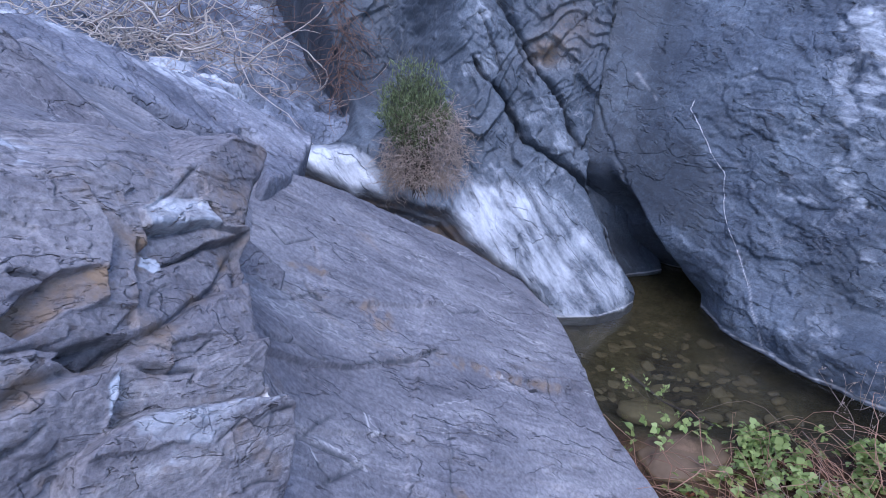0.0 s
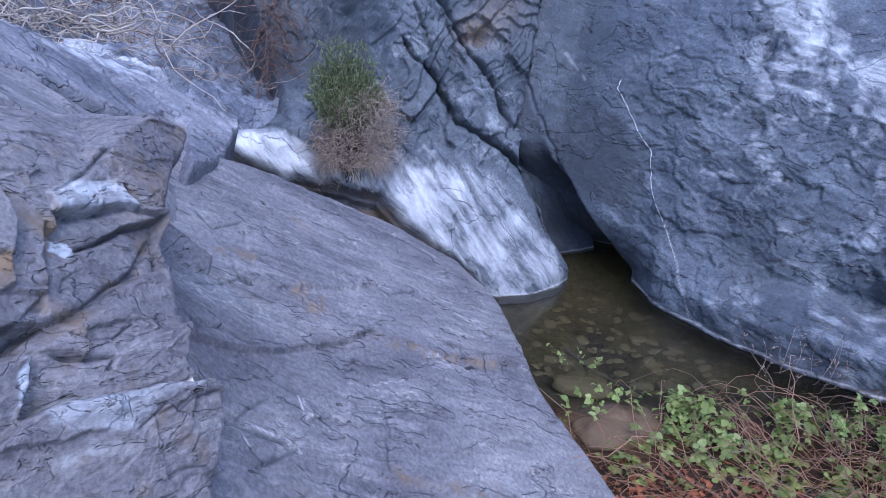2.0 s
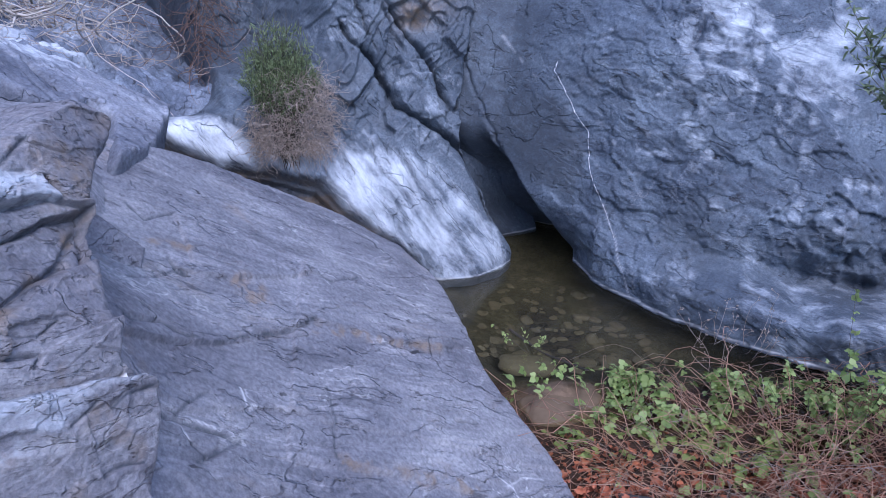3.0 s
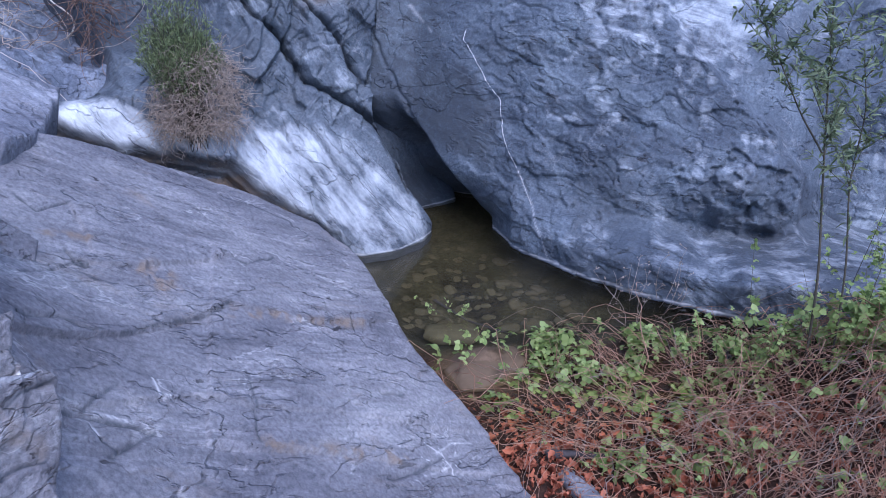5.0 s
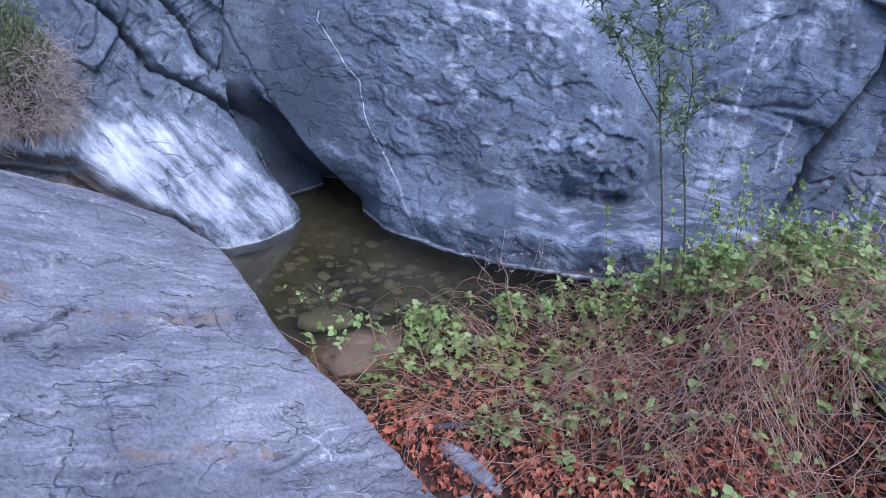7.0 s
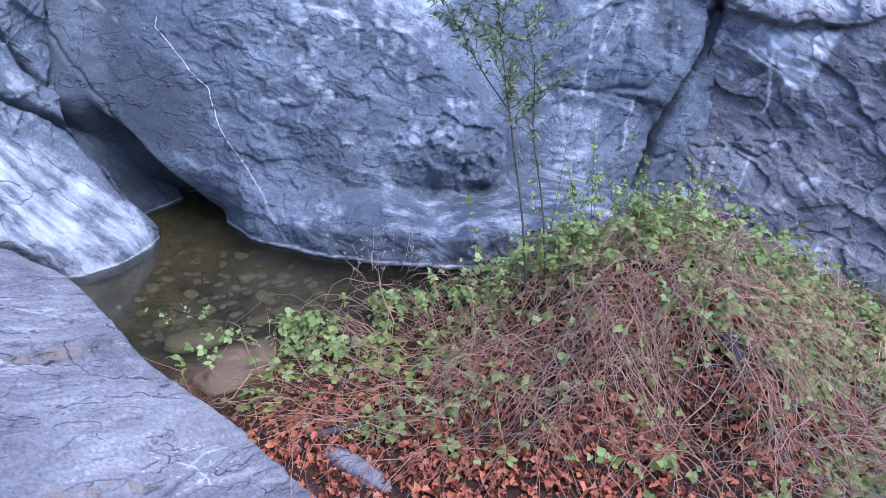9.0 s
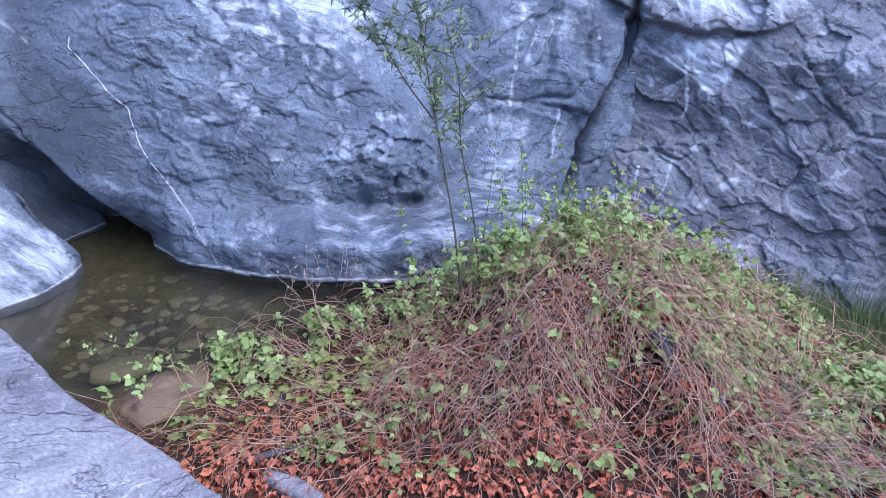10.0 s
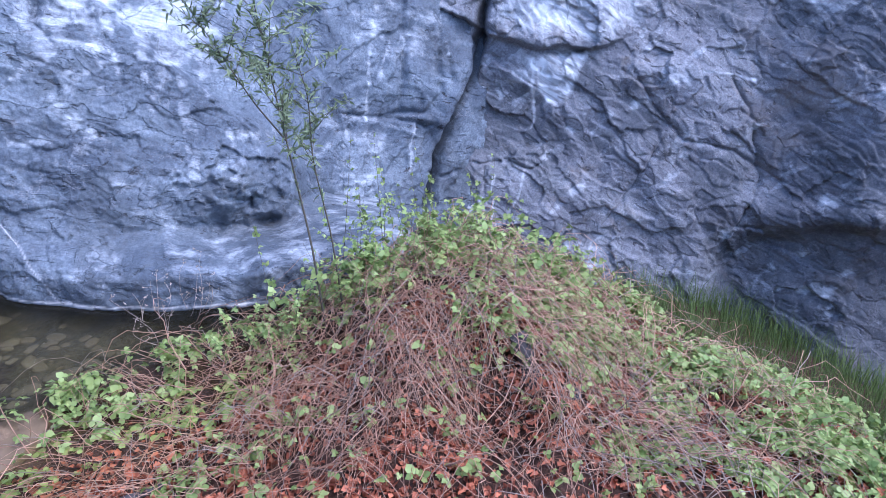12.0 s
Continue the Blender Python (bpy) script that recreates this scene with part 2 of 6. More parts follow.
def rock_material(name, dark, mid, light, turn=(0, 0, 0), squash=2.2, vein=0.3, rough=0.75, bump=0.6, ochre=0.3, lines=0.3, pits=0.5, flake=0.006, blotch=0.5, size=1.0, cuts=0.6, fray=0.45):
    m, n, l, p = nodes_of(name)
    nt = m.node_tree
    tc = n.new("ShaderNodeTexCoord").outputs["Object"]
    bed = oriented(nt, warped(nt, tc, 2.5, 0.12), turn, (1 / squash, 1, 1))
    # broad tone, then blotches with frayed edges
    col = ramp(nt, [(0.34, dark), (0.5, mid), (0.68, light)], noise_node(nt, bed, 2.4 * size, 9, 0.62, 0.4))
    mid_n = noise_node(nt, bed, 8.5 * size, 8, 0.68, 0.2)
    col = mixed(nt, blotch, col, ramp(nt, [(0.36, (0.52, 0.52, 0.55)), (0.47, (0.92, 0.92, 0.93)), (0.56, (1.04, 1.04, 1.03)), (0.66, (1.5, 1.48, 1.44))], mid_n), "MULTIPLY")
    fine = noise_node(nt, tc, 75, 4, 0.7)
    col = mixed(nt, 0.66, col, ramp(nt, [(0.32, (0.45, 0.45, 0.46)), (0.5, (1, 1, 1)), (0.68, (1.5, 1.49, 1.46))], fine), "MULTIPLY")
    # bedding: long thin bands, light and dark
    band = noise_node(nt, oriented(nt, warped(nt, tc, 3, 0.10), turn, (1.1, 26, 9)), 1.0, 5, 0.6, 0.1)
    here = gated(nt, noise_node(nt, tc, 2.6, 4), 0.44, 0.6)
    col = mixed(nt, maths(nt, "MULTIPLY", here, lines), col, ramp(nt, [(0.38, (0.55, 0.55, 0.57)), (0.5, (1, 1, 1)), (0.56, (1.05, 1.05, 1.05)), (0.62, (1.75, 1.72, 1.66))], band), "MULTIPLY")
    # pale mineral threads
    thread = maths(nt, "ABSOLUTE", maths(nt, "SUBTRACT", noise_node(nt, bed, 3.6 * size, 6, 0.58), 0.5))
    tm = maths(nt, "MULTIPLY", ramp(nt, [(0.0, (1, 1, 1)), (0.008, (0, 0, 0))], thread), gated(nt, noise_node(nt, tc, 4.1, 4), 0.5, 0.6))
    col = mixed(nt, maths(nt, "MULTIPLY", tm, vein), col, (0.66, 0.65, 0.63))
    # warm weathering stains
    om = gated(nt, noise_node(nt, bed, 4.3, 8, 0.7, 0.8), 0.57, 0.70)
    col = mixed(nt, maths(nt, "MULTIPLY", om, ochre), col, (0.30, 0.225, 0.16))
    # flaked layers: the risers between treads show as crisp edges
    t1 = terraced(nt, noise_node(nt, bed, 1.7 * size, 6, 0.55, 0.3), 9, 0.07)
    t2 = terraced(nt, noise_node(nt, oriented(nt, tc, turn, (1 / squash, 1.2, 1)), 5.0 * size, 5, 0.6, 0.5), 5, 0.10)
    # hairline breaks, gated into patches
    breaks = None
    for sc, wd, gate, amt in ((1.5, 0.005, 0.54, 0.25), (4.6, 0.009, 0.61, 0.10)):
        cn = n.new("ShaderNodeTexVoronoi")
        cn.feature = "DISTANCE_TO_EDGE"
        cn.inputs["Scale"].default_value = sc * size
        l.new(oriented(nt, warped(nt, tc, 7, amt), turn, (0.6, 1.6, 0.8)), cn.inputs["Vector"])
        g = maths(nt, "MULTIPLY", ramp(nt, [(0.0, (1, 1, 1)), (wd, (0, 0, 0))], cn.outputs["Distance"]), gated(nt, noise_node(nt, tc, sc * 1.1, 3), gate, gate + 0.07))
        breaks = g if breaks is None else maths(nt, "MAXIMUM", breaks, g)
    # notches: small dark chips drawn out along the bedding
    notch = maths(nt, "MULTIPLY", gated(nt, noise_node(nt, oriented(nt, tc, turn, (7.5, 20, 12)), size, 5, 0.62, 0.7), 0.625, 0.66), gated(nt, noise_node(nt, tc, 3.0, 4), 0.42, 0.58))
    dark_bits = maths(nt, "MAXIMUM", maths(nt, "MULTIPLY", breaks, cuts), maths(nt, "MULTIPLY", notch, pits))
    col = mixed(nt, dark_bits, col, (0.035, 0.034, 0.037))
    brk = noise_node(nt, tc, 26, 7, 0.7)
    soft_brk = ramp(nt, [(0.3, (0.2, 0.2, 0.2)), (0.58, (1, 1, 1))], brk)
    col = mixed(nt, maths(nt, "MULTIPLY", attr(nt, "brown"), soft_brk), col, mixed(nt, brk, (0.12, 0.08, 0.05), (0.40, 0.29, 0.18)))
    # dark tone: stains, plus shade of clefts and hollows put into the colour
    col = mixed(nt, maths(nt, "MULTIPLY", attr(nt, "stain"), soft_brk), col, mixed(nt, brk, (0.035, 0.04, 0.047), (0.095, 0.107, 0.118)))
    frayed = gated(nt, maths(nt, "ADD", attr(nt, "pale"), maths(nt, "MULTIPLY", maths(nt, "SUBTRACT", mid_n, 0.5), 1.7)), 0.10, 0.78)
    frayed = maths(nt, "MULTIPLY", frayed, gated(nt, attr(nt, "pale"), 0.0, 0.12))
    col = mixed(nt, maths(nt, "MULTIPLY", frayed, ramp(nt, [(0.4, (fray, fray, fray)), (0.54, (1, 1, 1))], band)), col, mixed(nt, fine, (0.62, 0.67, 0.70), (0.88, 0.91, 0.92)))
    col = mixed(nt, attr(nt, "vein"), col, (0.86, 0.85, 0.82))
    l.new(col, p.inputs["Base Color"])
    l.new(maths(nt, "ADD", rough - 0.15, maths(nt, "MULTIPLY", fine, 0.3)), p.inputs["Roughness"])
    p.inputs["Specular IOR Level"].default_value = 0.4
    b1, b2 = n.new("ShaderNodeBump"), n.new("ShaderNodeBump")
    b1.inputs["Strength"].default_value, b1.inputs["Distance"].default_value = 1.0, flake * 10
    b2.inputs["Strength"].default_value, b2.inputs["Distance"].default_value = bump, 0.008
    l.new(maths(nt, "ADD", t1, maths(nt, "MULTIPLY", t2, 0.35)), b1.inputs["Height"])
    l.new(maths(nt, "SUBTRACT", maths(nt, "ADD", maths(nt, "MULTIPLY", mid_n, 1.6), maths(nt, "MULTIPLY", fine, 0.35)), maths(nt, "ADD", maths(nt, "MULTIPLY", breaks, cuts * 1.6), maths(nt, "MULTIPLY", notch, 0.8))), b2.inputs["Height"])
    l.new(b1.outputs[0], b2.inputs["Normal"])
    l.new(b2.outputs[0], p.inputs["Normal"])
    return m


def plain_material(name, a, b, scale=20, rough=0.7, bump=0.3, spec=0.3, random_hue=0.0, trans=0.0):
    m, n, l, p = nodes_of(name)
    nt = m.node_tree
    tc = n.new("ShaderNodeTexCoord").outputs["Object"]
    f = noise_node(nt, tc, scale, 5, 0.65)
    fac = f
    if random_hue:
        g = n.new("ShaderNodeNewGeometry").outputs["Random Per Island"]
        o = n.new("ShaderNodeObjectInfo").outputs["Random"]
        fac = maths(nt, "ADD", maths(nt, "MULTIPLY", maths(nt, "FRACT", maths(nt, "ADD", g, o)), random_hue), maths(nt, "MULTIPLY", f, 1 - random_hue))
    l.new(mixed(nt, fac, a, b), p.inputs["Base Color"])
    p.inputs["Roughness"].default_value, p.inputs["Specular IOR Level"].default_value = rough, spec
    if bump:
        bp = n.new("ShaderNodeBump")
        bp.inputs["Strength"].default_value, bp.inputs["Distance"].default_value = bump, 0.004
        l.new(f, bp.inputs["Height"])
        l.new(bp.outputs[0], p.inputs["Normal"])
    if trans:
        tl = n.new("ShaderNodeBsdfTranslucent")
        l.new(mixed(nt, fac, a, b), tl.inputs[0])
        mx = n.new("ShaderNodeMixShader")
        mx.inputs[0].default_value = trans
        l.new(p.outputs[0], mx.inputs[1])
        l.new(tl.outputs[0], mx.inputs[2])
        l.new(mx.outputs[0], n["Material Output"].inputs[0])
    return m


M_BOULDER = rock_material("grey_schist", (0.165, 0.163, 0.178), (0.245, 0.242, 0.252), (0.33, 0.325, 0.325), (0, 0, 68), 2.4, vein=0.6, ochre=0.35, lines=0.55, pits=0.9, flake=0.007, blotch=0.65, cuts=0.3)
M_BLOCK = rock_material("fractured_schist", (0.20, 0.19, 0.20), (0.262, 0.251, 0.256), (0.345, 0.332, 0.325), (0, 0, -38), 2.0, vein=0.3, ochre=0.5, lines=0.4, pits=0.6, flake=0.005, blotch=0.55, size=1.7, cuts=0.25, bump=1.0)
M_CLIFF = rock_material("blue_grey_limestone", (0.085, 0.105, 0.133), (0.13, 0.158, 0.19), (0.21, 0.25, 0.285), (0, 0, 14), 1.5, vein=0.2, ochre=0.08, lines=0.15, pits=0.85, flake=0.006, blotch=0.6, cuts=0.3)
M_CHUTE = rock_material("polished_pale_limestone", (0.06, 0.078, 0.098), (0.112, 0.135, 0.158), (0.21, 0.245, 0.275), (0, 0, 56), 2.4, vein=0.2, ochre=0.08, lines=0.4, rough=0.55, pits=0.6, flake=0.006, fray=0.75, cuts=0.3)
M_CALCITE = plain_material("white_calcite", (0.62, 0.61, 0.58), (0.85, 0.84, 0.81), 60, 0.6, 0.3)
M_WALL = rock_material("dark_banded_limestone", (0.155, 0.158, 0.172), (0.225, 0.232, 0.25), (0.315, 0.325, 0.34), (0, 0, 32), 1.6, vein=0.35, ochre=0.4, lines=0.3, pits=0.75, flake=0.007, blotch=0.55, cuts=0.4)
M_BED = rock_material("weathered_bed_rock", (0.09, 0.11, 0.145), (0.20, 0.23, 0.28), (0.42, 0.455, 0.50), (0, 0, 20), 1.4, vein=0.2, ochre=0.06, flake=0.010, pits=0.8, blotch=0.8)

M_LEDGE = rock_material("blue_grey_schist", (0.125, 0.135, 0.16), (0.20, 0.208, 0.235), (0.33, 0.34, 0.365), (0, 0, -50), 2.2, vein=0.2, ochre=0.15, flake=0.007, pits=0.8, blotch=0.6, cuts=0.3)

# ---- rocks ----
def relief(u, v, seed, big=0.05, chip=0.03, chip_size=0.28, grain=0.003, turn=0.6, squash=2.2, block=0.0):
    """Rock relief: slow swell, flaked layers with crisp edges drawn out along the bedding, flat broken faces, and a little grain."""
    c, s = math.cos(turn), math.sin(turn)
    a, b = c * u + s * v, -s * u + c * v
    wa = a + 0.05 * fbm(u * 3, v * 3, octaves=4, seed=seed + 50)
    wb = b + 0.05 * fbm(u * 3 + 9, v * 3 + 4, octaves=4, seed=seed + 60)
    h = big * fbm(u * 1.6, v * 1.6, octaves=3, seed=seed)
    k = chip_size
    for size, amount, levels in ((1.0, 1.0, 5.0), (0.45, 0.4, 4.0)):
        q = levels * fbm(wa / (k * size * squash * 1.6), wb / (k * size * 1.6), octaves=3, seed=seed + 11)
        f = q - np.floor(q)
        h = h + chip * amount * 0.5 * (np.floor(q) + smooth(0.88, 1.0, f) - 0.75 * q)
    h = h + chip * 0.5 * facets(wa / (k * squash * 1.3), wb / (k * 1.3), seed + 12, 0.7, 0.22)
    if block:
        h = h + block * blocks(wa / (k * squash * 0.8), wb / (k * 0.8), seed + 40) + 0.35 * block * blocks(wa / (k * squash * 0.3), wb / (k * 0.3), seed + 41)
    return h + grain * fbm(u * 14, v * 14, octaves=4, seed=seed + 20) - chip * 0.3


def plate(u, v, outline, lift, lean_u=0.0, lean_v=0.0, edge=0.003):
    """A broken face: within its outline the rock stands proud by lift, and leans."""
    cu, cv = sum(p[0] for p in outline) / len(outline), sum(p[1] for p in outline) / len(outline)
    return smooth(-edge, edge, inside(u, v, outline)) * (lift + lean_u * (u - cu) + lean_v * (v - cv))


A_EDGE = [(0.4, 1.95), (0.42, 1.5), (0.47, 1.09), (0.63, 0.92), (0.76, 0.75), (0.86, 0.49), (0.97, 0.18), (1.0, 0.0), (0.98, -0.22), (0.85, -0.36), (0.62, -0.46), (0.26, -0.56), (0.03, -0.68), (-0.16, -0.80),
          (-0.46, -0.97), (-0.9, -1.15), (-2.2, -1.2), (-2.3, 1.95)]
# open cracks of the slab: line, width, depth
A_CRACKS = [([(-0.088, 0.712), (-0.117, 0.669), (-0.118, 0.639)], 0.006, 0.022), ([(-0.354, 0.786), (-0.276, 0.742), (-0.136, 0.683), (-0.123, 0.647)], 0.004, 0.012),
            ([(-0.393, 0.512), (-0.312, 0.452), (-0.197, 0.341), (-0.125, 0.278), (-0.045, 0.229)], 0.004, 0.014), ([(0.262, 0.221), (0.257, 0.162), (0.394, 0.055)], 0.005, 0.016),
            ([(-0.333, 0.157), (-0.438, 0.13), (-0.593, 0.107)], 0.003, 0.006), ([(-0.778, 0.615), (-0.739, 0.555), (-0.713, 0.489), (-0.692, 0.432), (-0.688, 0.379)], 0.006, 0.018),
            ([(-0.59, 0.49), (-0.661, 0.527), (-0.722, 0.55)], 0.005, 0.012), ([(-0.688, 0.379), (-0.762, 0.434), (-0.82, 0.47)], 0.005, 0.014)]
A_CRACKS += [([(-0.206, -0.334), (-0.183, -0.382), (-0.176, -0.431)], 0.006, 0.02), ([(-0.571, 0.752), (-0.461, 0.661), (-0.447, 0.6), (-0.429, 0.563)], 0.006, 0.018),
             ([(0.087, 0.901), (0.051, 0.824), (0.173, 0.762)], 0.004, 0.012), ([(0.525, 0.519), (0.569, 0.391), (0.486, 0.276)], 0.004, 0.012), ([(-0.576, -0.305), (-0.514, -0.422), (-0.413, -0.546)], 0.006, 0.018),
             ([(-0.755, 0.528), (-0.784, 0.49), (-0.783, 0.447)], 0.004, 0.01)]
# chalky threads and rust-stained seams
A_THREADS = [[(-0.778, 0.615), (-0.761, 0.576), (-0.75, 0.531), (-0.773, 0.5)], [(-0.752, 0.561), (-0.698, 0.499), (-0.687, 0.45)], [(-0.514, 0.41), (-0.558, 0.382), (-0.541, 0.354)],
             [(-0.36, -0.42), (-0.40, -0.55), (-0.47, -0.58)], [(-0.52, -0.45), (-0.45, -0.56), (-0.36, -0.62)], [(-0.40, -0.52), (-0.33, -0.60), (-0.30, -0.70)]]
A_SEAMS = [[(-0.087, 0.23), (-0.029, 0.1), (0.033, -0.054), (0.093, -0.177), (0.167, -0.301)], [(-0.092, 0.84), (-0.044, 0.773), (0.004, 0.684)], [(-0.60, 0.1), (-0.53, -0.12), (-0.48, -0.38)]]
A_ROUGH = [(-0.044, 0.54), (0.027, 0.478), (0.024, 0.409), (-0.067, 0.362), (-0.118, 0.42), (-0.102, 0.487)]
A_TOP = [(-0.59, 0.90), (-0.36, 0.92), (0.0, 0.93), (0.18, 1.0), (0.26, 1.3), (0.3, 1.6), (0.36, 1.95), (-1.9, 1.95), (-1.9, 1.1), (-1.17, 1.05), (-1.11, 1.07),
         (-0.98, 1.03), (-0.79, 1.04), (-0.71, 0.98)]


def rounded(d, r, steep):
    """How far a surface drops near its edge; d is the distance within the edge."""
    x = np.clip(r - d, 0, None)
    return np.where(d > 0, r - np.sqrt(np.clip(r * r - np.minimum(x, r) ** 2, 0, None)), r + steep * -np.minimum(d, 0))


def boulder_height(u, v):
    wu = u + 0.02 * fbm(u * 7, v * 7, octaves=4, seed=31)
    wv = v + 0.02 * fbm(u * 7 + 4, v * 7 + 8, octaves=4, seed=32)
    d = inside(wu, wv, A_EDGE)
    ju = u + 0.006 * fbm(u * 9, v * 9, octaves=4, seed=33)
    jv = v + 0.006 * fbm(u * 9 + 4, v * 9 + 8, octaves=4, seed=34)
    side = np.clip((-0.15 - ju) / 0.65, 0, 1)
    rise = side * np.interp(jv, [0.30, 0.58, 0.93, 1.07, 1.9], [0.0, 0.075, 0.25, 0.32, 0.32])
    m3 = np.clip(inside(ju, jv, A_TOP) / 0.28, 0, 1)
    top = 0.37 - 0.11 * np.clip(u + 0.8, -0.5, 2) - 0.12 * np.clip(v - 1.1, 0, 1) - 0.11 * smooth(-0.6, 0.0, u)
    h = 0.03 * np.clip(-v, 0, 1) - 0.02 + rise * (1 - m3) + top * m3
    h = h + relief(u, v, 100, 0.026, 0.008, 0.22, 0.001, -1.18, 2.4, 0.003)
    # layers broken off along the bedding
    h = h + plate(ju, jv, [(-0.393, 0.512), (-0.197, 0.341), (-0.045, 0.229), (0.033, -0.054), (0.167, -0.301), (0.3, -0.48), (1.2, -0.45), (1.2, 1.4), (-0.3, 1.3), (-0.9, 1.0)], 0.014, -0.01, 0.0)
    h = h + plate(ju, jv, [(-0.5, 0.3), (-0.481, 0.148), (-0.374, -0.16), (-0.28, -0.533), (-0.2, -0.9), (1.2, -0.9), (1.2, 1.4), (-0.6, 1.3), (-0.75, 0.6)], 0.010)
    h = h + plate(ju, jv, [(-0.66, 0.25), (-0.638, 0.164), (-0.559, -0.067), (-0.502, -0.338), (-0.4, -0.9), (0.5, -0.9), (0.3, 0.3)], 0.010)
    h = h + plate(ju, jv, [(-0.136, 0.683), (-0.05, 0.64), (0.173, 0.762), (0.3, 0.6), (0.262, 0.221), (-0.02, 0.5)], 0.012)
    rough = smooth(-0.02, 0.02, inside(ju, jv, A_ROUGH))
    h = h - rough * (0.004 + 0.012 * blocks(u * 38, v * 30, 43))
    marks, deep = 0 * u, 0 * u
    for k, (line, wide, down) in enumerate(A_CRACKS):
        h = h + crack(u, v, line, wide, down, 0.008, seed=k + 30)
        # each crack is also coloured dark along its line
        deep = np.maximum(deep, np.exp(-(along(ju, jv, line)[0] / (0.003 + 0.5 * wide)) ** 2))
    h = np.where(v > 0.5, np.minimum(h, 0.135 * u + 0.4224 * v - 0.02), h)      # seat of the broken block
    h = h - rounded(d, 0.05, 2.6)
    seam = 0 * u
    for line in A_SEAMS:
        seam = np.maximum(seam, np.exp(-(along(wu, wv, line)[0] / 0.022) ** 2))
    f = fbm(u * 15, v * 15, octaves=4, seed=90)
    for line in A_THREADS:
        marks = np.maximum(marks, np.exp(-(along(ju, jv, line)[0] / (0.0022 + 0.003 * np.clip(f, 0, 1))) ** 2))
    edge = np.exp(-((d - 0.015) / 0.010) ** 2) * smooth(-0.1, 0.4, fbm(u * 9, v * 9, octaves=3, seed=91)) * 0.45
    # patch of shade put into the slab's colour, broken up by noise
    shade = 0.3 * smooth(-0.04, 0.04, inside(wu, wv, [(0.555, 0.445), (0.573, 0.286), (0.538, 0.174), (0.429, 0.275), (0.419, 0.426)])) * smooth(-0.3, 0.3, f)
    web = smooth(0.02, 0.0, np.abs(fbm(u * 12, v * 12, octaves=3, seed=95))) * smooth(0.26, 0.08, np.hypot(u + 0.42, v + 0.52))
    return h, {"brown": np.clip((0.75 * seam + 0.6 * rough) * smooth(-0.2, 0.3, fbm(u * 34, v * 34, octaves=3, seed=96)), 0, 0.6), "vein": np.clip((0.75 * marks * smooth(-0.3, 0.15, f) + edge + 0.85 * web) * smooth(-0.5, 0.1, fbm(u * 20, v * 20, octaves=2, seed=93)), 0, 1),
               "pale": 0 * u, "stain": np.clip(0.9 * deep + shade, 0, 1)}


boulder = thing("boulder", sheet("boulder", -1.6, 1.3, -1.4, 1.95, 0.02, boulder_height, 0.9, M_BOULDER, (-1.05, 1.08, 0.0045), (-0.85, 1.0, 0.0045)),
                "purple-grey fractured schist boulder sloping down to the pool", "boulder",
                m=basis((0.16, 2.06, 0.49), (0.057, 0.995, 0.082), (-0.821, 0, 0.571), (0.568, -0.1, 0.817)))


BLOCK_EDGE = [(-0.53, 0.22), (-0.4, 0.287), (-0.328, 0.349), (-0.235, 0.414), (-0.129, 0.5), (-0.015, 0.593), (0.065, 0.629), (0.121, 0.637), (0.149, 0.606), (0.135, 0.53), (0.135, 0.483), (0.152, 0.369), (0.16, 0.312),
              (0.197, 0.208), (0.239, 0.117), (0.269, 0.052), (0.304, 0.02), (0.335, 0.005), (0.366, -0.035), (0.391, -0.095), (0.415, -0.163), (0.46, -0.3), (0.3, -0.5), (-0.53, -0.5)]
BLOCK_BROW = [(-0.326, 0.002), (-0.282, 0.05), (-0.212, 0.173), (-0.15, 0.244), (-0.053, 0.299), (-0.023, 0.42), (0.031, 0.562), (0.098, 0.616), (0.149, 0.606)]
BLOCK_GULLY = [(-0.159, -0.302), (-0.126, -0.251), (-0.105, -0.211), (-0.073, -0.168), (-0.021, -0.109), (0.011, -0.056), (0.051, 0.024), (0.073, 0.068), (0.116, 0.144), (0.136, 0.199), (0.152, 0.305)]
BLOCK_SCAR = [(-0.187, -0.165), (-0.169, -0.082), (-0.15, -0.034), (-0.093, 0.02), (-0.07, -0.022), (-0.109, -0.07), (-0.135, -0.133), (-0.155, -0.162)]
BLOCK_FACET = [(-0.023, 0.42), (0.031, 0.562), (0.098, 0.616), (0.156, 0.618), (0.138, 0.507), (0.157, 0.374), (0.082, 0.32), (-0.004, 0.324)]
BLOCK_HOLLOW = [(-0.089, -0.134), (-0.063, -0.106), (-0.037, -0.072), (0.008, -0.049), (-0.013, -0.103), (-0.055, -0.146), (-0.098, -0.154)]


